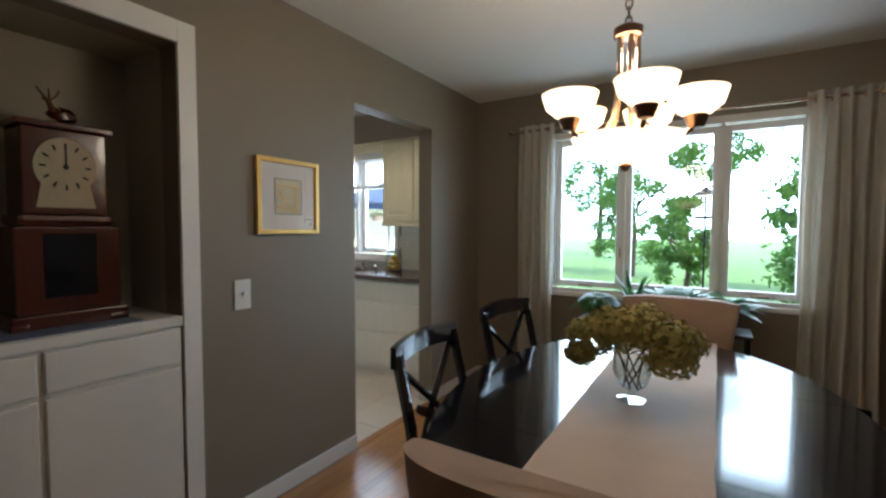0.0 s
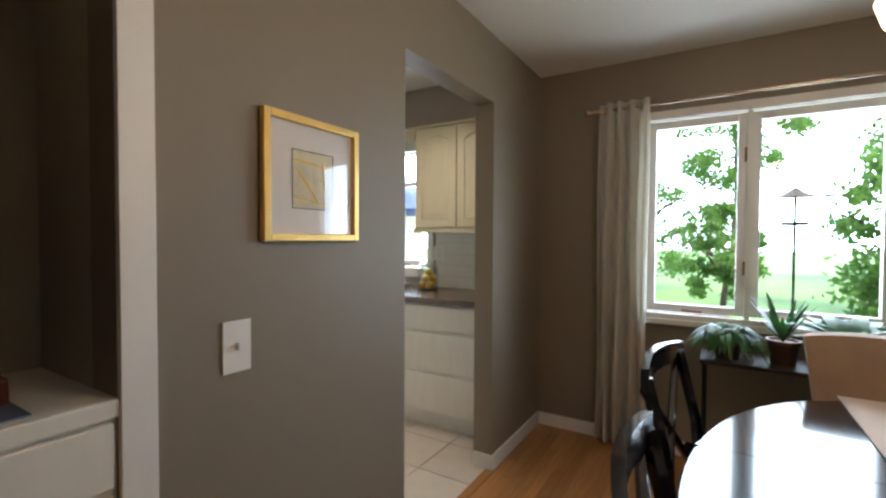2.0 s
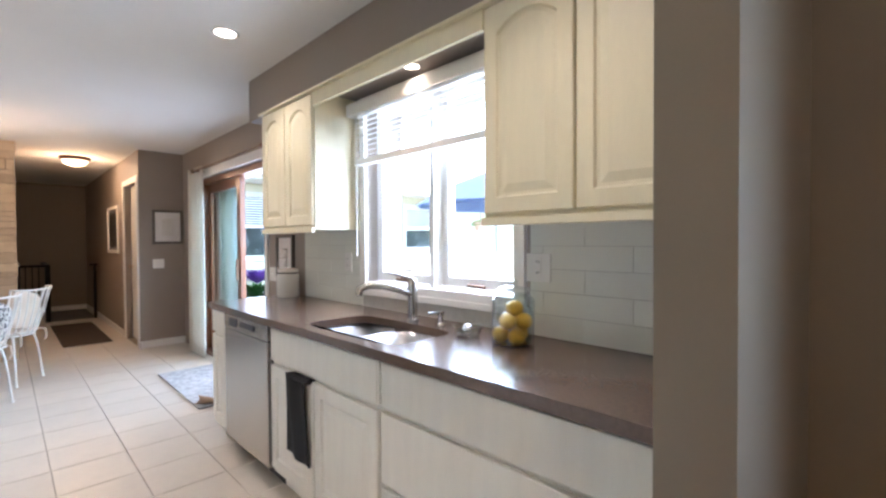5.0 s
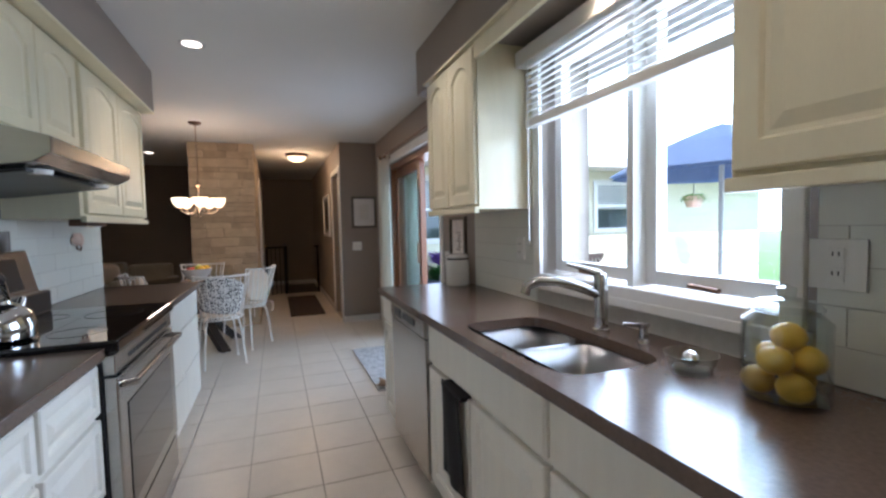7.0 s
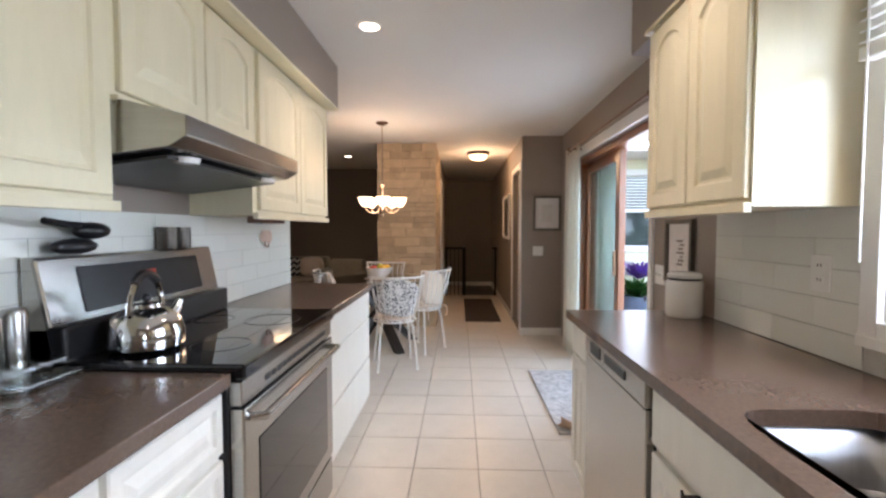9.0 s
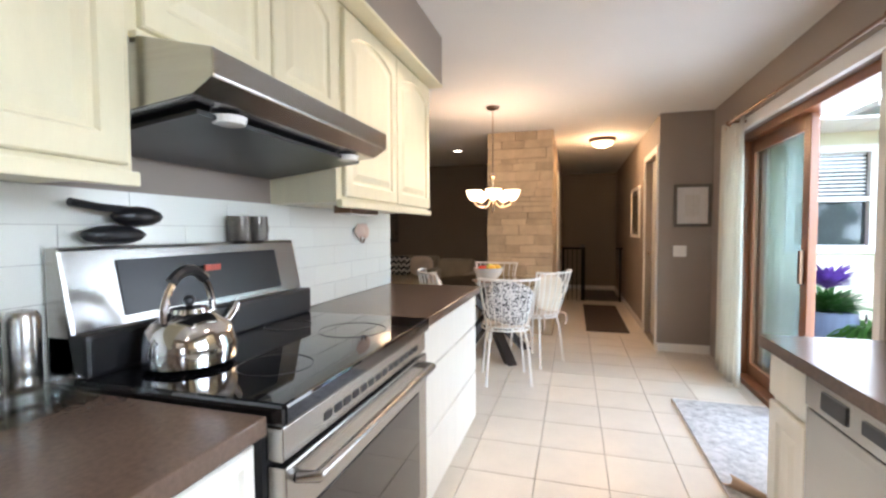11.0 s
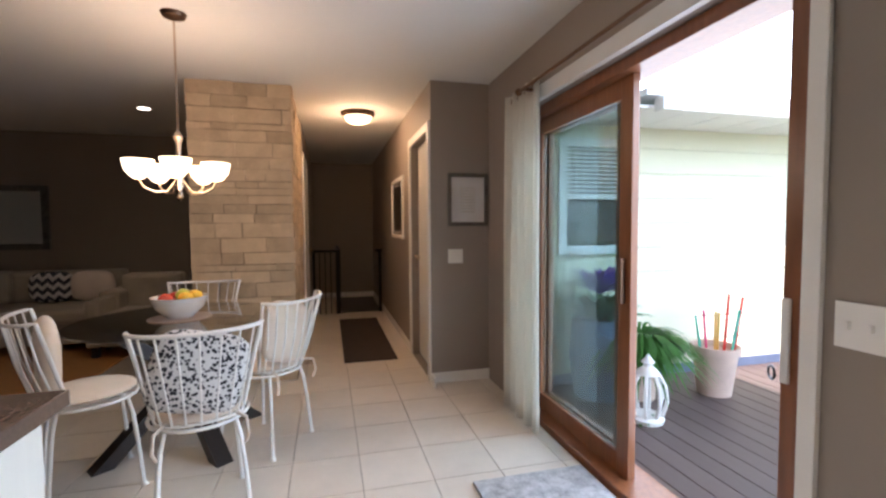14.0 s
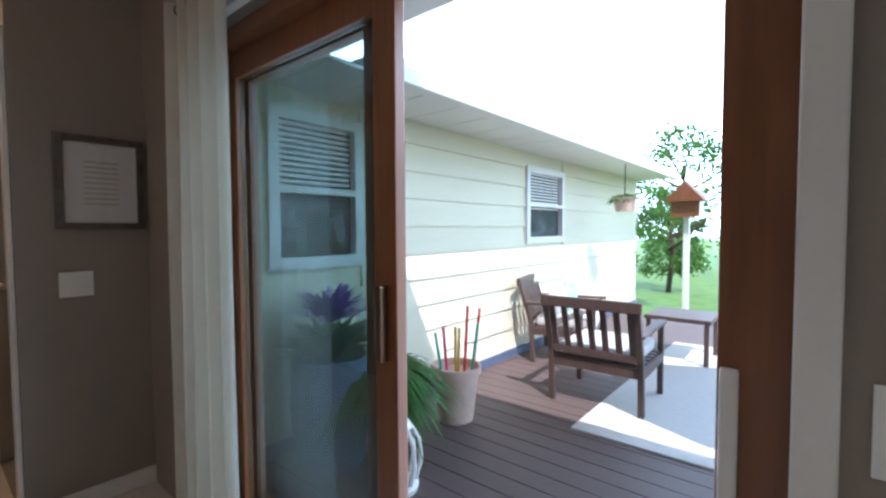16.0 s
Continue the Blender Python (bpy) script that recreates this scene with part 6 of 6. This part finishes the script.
part("flower_cluster", leaves(bmesh.new(), (-6.72, 6.25, DZ0 + 0.80), 170, 0.36, 0.035, 0.9, 0.3, random.Random(4), 1.5), "purple", br)


def slat_seat(name, label, w):
    c = thing(name, (0, 0, 0), label, "chair", "patio seats")
    # faces +y, width w along x, back at y=-0.30
    for x in (-w / 2, w / 2):
        part("back_leg", tube(bmesh.new(), [(x, -0.28, 0), (x, -0.30, 0.4), (x, -0.42, 0.80)], 0.028, 4), "teak", c)
        part("front_leg", tube(bmesh.new(), [(x, 0.30, 0), (x, 0.30, 0.58)], 0.028, 4), "teak", c)
        part("armrest", box(x - 0.035, -0.36, 0.58, x + 0.035, 0.36, 0.605), "teak", c, bevel=0.006)
        part("side_rail", box(x - 0.018, -0.28, 0.28, x + 0.018, 0.30, 0.35), "teak", c)
    for y in (-0.28, 0.29):
        part("seat_rail", box(-w / 2, y - 0.015, 0.28, w / 2, y + 0.015, 0.36), "teak", c)
    part("top_rail", box(-w / 2 - 0.03, -0.445, 0.76, w / 2 + 0.03, -0.405, 0.84), "teak", c, bevel=0.008)
    part("lower_rail", box(-w / 2, -0.325, 0.40, w / 2, -0.295, 0.45), "teak", c)
    k = int(w / 0.085)
    for i in range(k):
        x = -w / 2 + w * (i + 0.5) / k
        bm = box(x - 0.022, -0.32, 0.44, x + 0.022, -0.305, 0.78)
        for v in bm.verts:
            v.co.y -= (v.co.z - 0.44) * 0.3
        part("back_slat", bm, "teak", c)
    for i in range(6):
        y = -0.24 + i * 0.095
        part("seat_slat", box(-w / 2, y, 0.345, w / 2, y + 0.06, 0.365), "teak", c)
    part("seat_pad", box(-w / 2 + 0.04, -0.26, 0.366, w / 2 - 0.04, 0.32, 0.46), "outrug", c, bevel=0.03)
    return c


ss = slat_seat("patio_chair", "dark teak slatted patio chair with a pale pad", 0.66)
ss.matrix_basis = pose(-5.82, 8.22, DZ0, 0, 0, 2)
bench = copy_thing(ss, pose(-6.55, 9.1, DZ0, 0, 0, -75))
tagged(bench, "dark teak patio chair with aqua pillows", "chair")
for dy, m in ((0.12, "aqua"), (-0.16, "outrug")):
    p = thing("patio_pillow", (-6.62, 9.1 + dy, 0.60), "patterned aqua outdoor pillow", "pillow", "patio pillows")
    part("cover", blob(bmesh.new(), (-6.60, 9.12 + dy, 0.56), (0.08, 0.17, 0.17), 16), m, p, smooth=True)
tbl = thing("patio_table", (-5.3, 9.6, DZ0), "low dark patio side table", "table")
part("top", box(-5.9, 9.5, 0.36, -5.3, 10.1, 0.40), "teak", tbl, bevel=0.006)
for x in (-5.86, -5.34):
    for y in (9.54, 10.06):
        part("leg", box(x - 0.02, y - 0.02, DZ0, x + 0.02, y + 0.02, 0.36), "teak", tbl)
hb2 = potted("hanging_basket", (-6.45, 10.6, 1.50), 0.15, 0.18, "hanging basket of trailing greenery under the eave", 110, 0.26, 0.04, 1, 0.7, 21, "terracotta", "fernleaf", 1.0)
part("chain", tube(bmesh.new(), [(-6.45, 10.6, 1.66), (-6.45, 10.6, 2.13)], 0.006), "iron", hb2)
bh = thing("bird_house", (-6.5, 14.5, -0.4), "wooden bird feeder on a white post", "bird feeder")
part("post", box(-6.55, 14.45, -0.4, -6.45, 14.55, 1.5), "trim", bh)
part("house", box(-6.75, 14.3, 1.5, -6.25, 14.7, 1.8), "cedar", bh)
bm = bmesh.new()
a = [bm.verts.new((x, 14.2, z)) for x, z in ((-6.85, 1.8), (-6.15, 1.8), (-6.5, 2.2))]
b2 = [bm.verts.new((x, 14.8, z)) for x, z in ((-6.85, 1.8), (-6.15, 1.8), (-6.5, 2.2))]
bm.faces.new(a), bm.faces.new(b2[::-1])
for i in range(3):
    bm.faces.new((a[i], a[(i + 1) % 3], b2[(i + 1) % 3], b2[i]))
part("roof", bm, "cedar", bh)
fd = thing("bird_feeder", (0.9, 7.6, 1.4), "dark hanging bird feeder outside the window", "bird feeder")
part("pole", tube(bmesh.new(), [(0.9, 7.6, -0.4), (0.9, 7.6, 1.72)], 0.012), "iron", fd)
part("cap", lathe(bmesh.new(), [(0.16, 0), (0.05, 0.06), (0, 0.10)], (0.9, 7.6, 1.72), 16), "iron", fd)
part("tray", lathe(bmesh.new(), [(0, 0), (0.10, 0.0), (0.11, 0.03), (0, 0.03)], (0.9, 7.6, 1.45), 16), "iron", fd)
um = thing("patio_umbrella", (-3.9, 7.9, DZ0), "blue patio umbrella standing open on the deck", "umbrella")
part("pole", tube(bmesh.new(), [(-3.9, 7.9, DZ0), (-3.9, 7.9, 2.3)], 0.022), "trim", um)
part("canopy", lathe(bmesh.new(), [(0.95, 1.72), (0.55, 1.95), (0.1, 2.12), (0, 2.13), (0, 2.10), (0.55, 1.92), (0.93, 1.69)], (-3.9, 7.9, 0), 8), "umbrella", um)


def tree(x, y, h, r, seed, label="leafy green garden tree", low=0.35):
    c = thing("tree", (x, y, -0.45), label, "tree", "garden trees")
    rr = random.Random(seed)
    bm = tube(bmesh.new(), [(x, y, -0.45), (x + 0.1, y, h * 0.35), (x - 0.05, y + 0.1, h * 0.75)], 0.16 * h / 5, 8, r1=0.04)
    for k in range(6):
        t, z = rr.random() * 6.28, h * rr.uniform(0.3, 0.65)
        tube(bm, [(x, y, z), (x + math.cos(t) * r * 0.4, y + math.sin(t) * r * 0.4, z + h * 0.1), (x + math.cos(t) * r * 0.75, y + math.sin(t) * r * 0.75, z + h * 0.22)], 0.05, 6, r1=0.015)
    part("trunk", bm, "bark", c)
    vs, fs = [], []
    for cl in range(46):
        t, u = rr.random() * 6.28, rr.random() ** 0.5
        zz = rr.uniform(low, 1.0)
        prof = math.sin(math.pi * min(1, (zz - low) / (1 - low) * 0.85 + 0.12)) ** 0.6
        cc = Vector((x + math.cos(t) * r * u * prof, y + math.sin(t) * r * u * prof, h * zz))
        cr = r * rr.uniform(0.16, 0.30)
        for i in range(130):
            p = cc + Vector((rr.gauss(0, 0.5), rr.gauss(0, 0.5), rr.gauss(0, 0.4))) * cr
            d = Vector((rr.gauss(0, 1), rr.gauss(0, 1), rr.gauss(0, 1))).normalized()
            w = d.orthogonal().normalized()
            s = rr.uniform(0.04, 0.085) * (0.6 + h / 8)
            o = d.cross(w)
            k = len(vs)
            q = p - Vector((x, y, -0.45))
            vs += [q + d * s, q + o * s * 0.55, q - d * s, q - o * s * 0.55]
            fs.append((k, k + 1, k + 2, k + 3))
    me = bpy.data.meshes.new("crown")
    me.from_pydata(vs, [], fs)
    me.materials.append(M["leaf"])
    cr2 = new("crown", me)
    cr2.parent = c


tree(2.6, 10.6, 2.5, 1.0, 1, low=0.05)
tree(-1.6, 19, 3.4, 1.7, 2, low=0.08)
tree(5.0, 15, 5.5, 2.0, 3, low=0.1)
tree(1.0, 26, 8.5, 2.6, 4, low=0.45)
tree(-8.5, 24, 5.0, 2.8, 5, low=0.12)
tree(-5.2, 30, 7.0, 3.0, 6, low=0.35)
tree(0.4, 13.5, 2.0, 0.8, 7, "round green garden shrub", 0.05)
tree(10, 24, 9, 3.6, 8, low=0.1)
tree(-7.5, 17.5, 2.2, 1.1, 9, "round green garden shrub", 0.05)
# added glowing arc: whitens the sky and throws extra light through the windows
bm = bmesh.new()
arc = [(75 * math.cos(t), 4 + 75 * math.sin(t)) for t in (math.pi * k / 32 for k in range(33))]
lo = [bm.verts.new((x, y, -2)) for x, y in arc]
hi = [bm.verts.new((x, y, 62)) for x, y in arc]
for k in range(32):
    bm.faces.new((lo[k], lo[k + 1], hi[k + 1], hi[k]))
tagged(part("backdrop", bm, "sky_glow"), "added glowing arc that whitens the sky beyond the windows", "sky", kind="structure")

# ---- pieces: stone pillar ----
pil = thing("pillar_stone", (-8.2, 3.52, 0), "pale limestone pillar of long split stones", "pillar", kind="structure")
part("core", box(-8.9, 3.15, 0, -7.545, 3.893, CEIL), "mortar", pil)
rs = random.Random(11)
z = 0.0
while z < CEIL - 0.02:
    h = rs.choice((0.055, 0.075, 0.095, 0.12))
    h = min(h, CEIL - z)
    y = 3.134
    while y < 3.905:
        L = rs.uniform(0.14, 0.38)
        e = min(3.913, y + L)
        if 3.913 - e < 0.07:
            e = 3.913
        d = rs.uniform(0.0, 0.016)
        bm = box(-7.55, y + 0.003, z + 0.003, -7.532 + d, e - 0.003, z + h - 0.003)
        for v in bm.verts:
            v.co += Vector((rs.uniform(-0.003, 0.003) if v.co.x > -7.54 else 0, rs.uniform(-0.004, 0.004), rs.uniform(-0.004, 0.004)))
        part("stone", bm, "stone", pil)
        y = e
    x = -7.54
    while x > -8.89:
        L = rs.uniform(0.14, 0.40)
        e = max(-8.9, x - L)
        if e + 8.9 < 0.07:
            e = -8.9
        d = rs.uniform(0.0, 0.022)
        bm = box(e + 0.003, 3.885, z + 0.003, x - 0.003, 3.898 + d, z + h - 0.003)
        for v in bm.verts:
            v.co += Vector((rs.uniform(-0.004, 0.004), 0, rs.uniform(-0.004, 0.004)))
        part("stone", bm, "stone", pil)
        x = e
    z += h

# ---- pieces: backsplash ----
def backsplash(name, x0, x1, face, out, skip):
    c = thing(name, (x0, face, 0.91), "glossy pale glass subway tile backsplash", "backsplash", kind="structure")
    for p, e, zt in ([(x0, x1, 1.37)] if not skip else [(x0, skip[0][0], 1.37), (skip[0][1], x1, 1.37), (skip[0][0], skip[0][1], 0.98)]):
        part("backing", box(p, face, 0.911, e, face + out * 0.003, zt), "grout", c)
    H, L = 0.0915, 0.36
    for r in range(5):
        z0 = 0.913 + r * H
        x = x0 - (L / 2 if r % 2 else 0)
        while x < x1:
            a, b2 = max(x, x0) + 0.001, min(x + L, x1) - 0.001
            x += L
            segs = [(a, b2)]
            for s0, s1, sz in skip:
                if z0 + H > sz:
                    segs = [q for p, e in segs for q in ((p, min(e, s0)), (max(p, s1), e)) if q[1] - q[0] > 0.012]
            for p, e in segs:
                part("wall_tile", box(p, face + out * 0.003, z0, e, face + out * 0.008, min(z0 + H - 0.0025, 1.368)), "subway", c)


backsplash("backsplash_south", -4.853, DW - 0.116, LW, 1, [])
backsplash("backsplash_north", -3.62, DW - 0.116, KW, -1, [(-2.905, -1.70, 0.98)])

# ---- pieces: floors ----
kf = thing("floor_kitchen", (-5.786, 4.331, 0), "pale beige square ceramic floor tiles", "floor", kind="structure")
P = 0.355
proto = None
for i in range(-18, 15):
    for j in range(-6, 5):
        x0, y0 = -5.786 + i * P, 4.331 + j * P
        a, b2, c, d = max(x0, -12.0), min(x0 + P, DW - 0.02), max(y0, 2.2 if x0 < -4.9 else LW), min(y0 + P, SW if x0 > -7.4 else 4.99)
        if x0 < -7.2:
            c = max(c, 3.913 if x0 < -7.6 else 2.2)
        if b2 - a < 0.02 or d - c < 0.02:
            continue
        whole = abs(b2 - a - P) < 1e-4 and abs(d - c - P) < 1e-4
        if whole and proto is not None:
            t = proto[0].copy()
            scene.collection.objects.link(t)
            t.location = (x0 - proto[1], y0 - proto[2], 0)
            continue
        t = part("floor_tile", box(a + 0.0025, c + 0.0025, -0.012, b2 - 0.0025, d - 0.0025, 0.0), "tile", kf)
        if whole:
            proto = (t, x0, y0)
setting("trim_threshold", box(DW - 0.03, 3.70, -0.012, DW + 0.02, 4.533, 0.005), "oak", "oak threshold strip in the doorway", "trim", bevel=0.003)
df = thing("floor_dining", (DW, 2, 0), "glossy honey oak strip flooring", "floor", kind="structure")
rs = random.Random(3)
rest = bmesh.new()
x = DW + 0.02
while x < 3.4:
    y = -1.7 - rs.random()
    while y < 5.3:
        L = rs.uniform(0.6, 1.4)
        a, b2 = max(y, -1.7), min(y + L, 5.3)
        y += L
        if b2 - a < 0.02:
            continue
        c = (x + 0.0006, a + 0.0008, -0.012, min(x + 0.0566, 3.4), b2 - 0.0008, 0.0)
        if x < 0.9 and b2 > 1.8:
            part("plank", box(*c), "oak", df)
        else:
            bx(rest, *c)
    x += 0.0572
part("planks", rest, "oak", df, kind="stuff")
lf = bmesh.new()
x = -10.0
while x < -0.93:
    bx(lf, x, -1.7, -0.012, x + 0.0566, LW - 0.12 if x > -4.87 else 2.2, 0.0)
    x += 0.0572
lv = thing("floor_living", (-8, 0, 0), "brown oak strip flooring in the living room", "floor", kind="structure")
part("planks", lf, "oak", lv, kind="stuff")
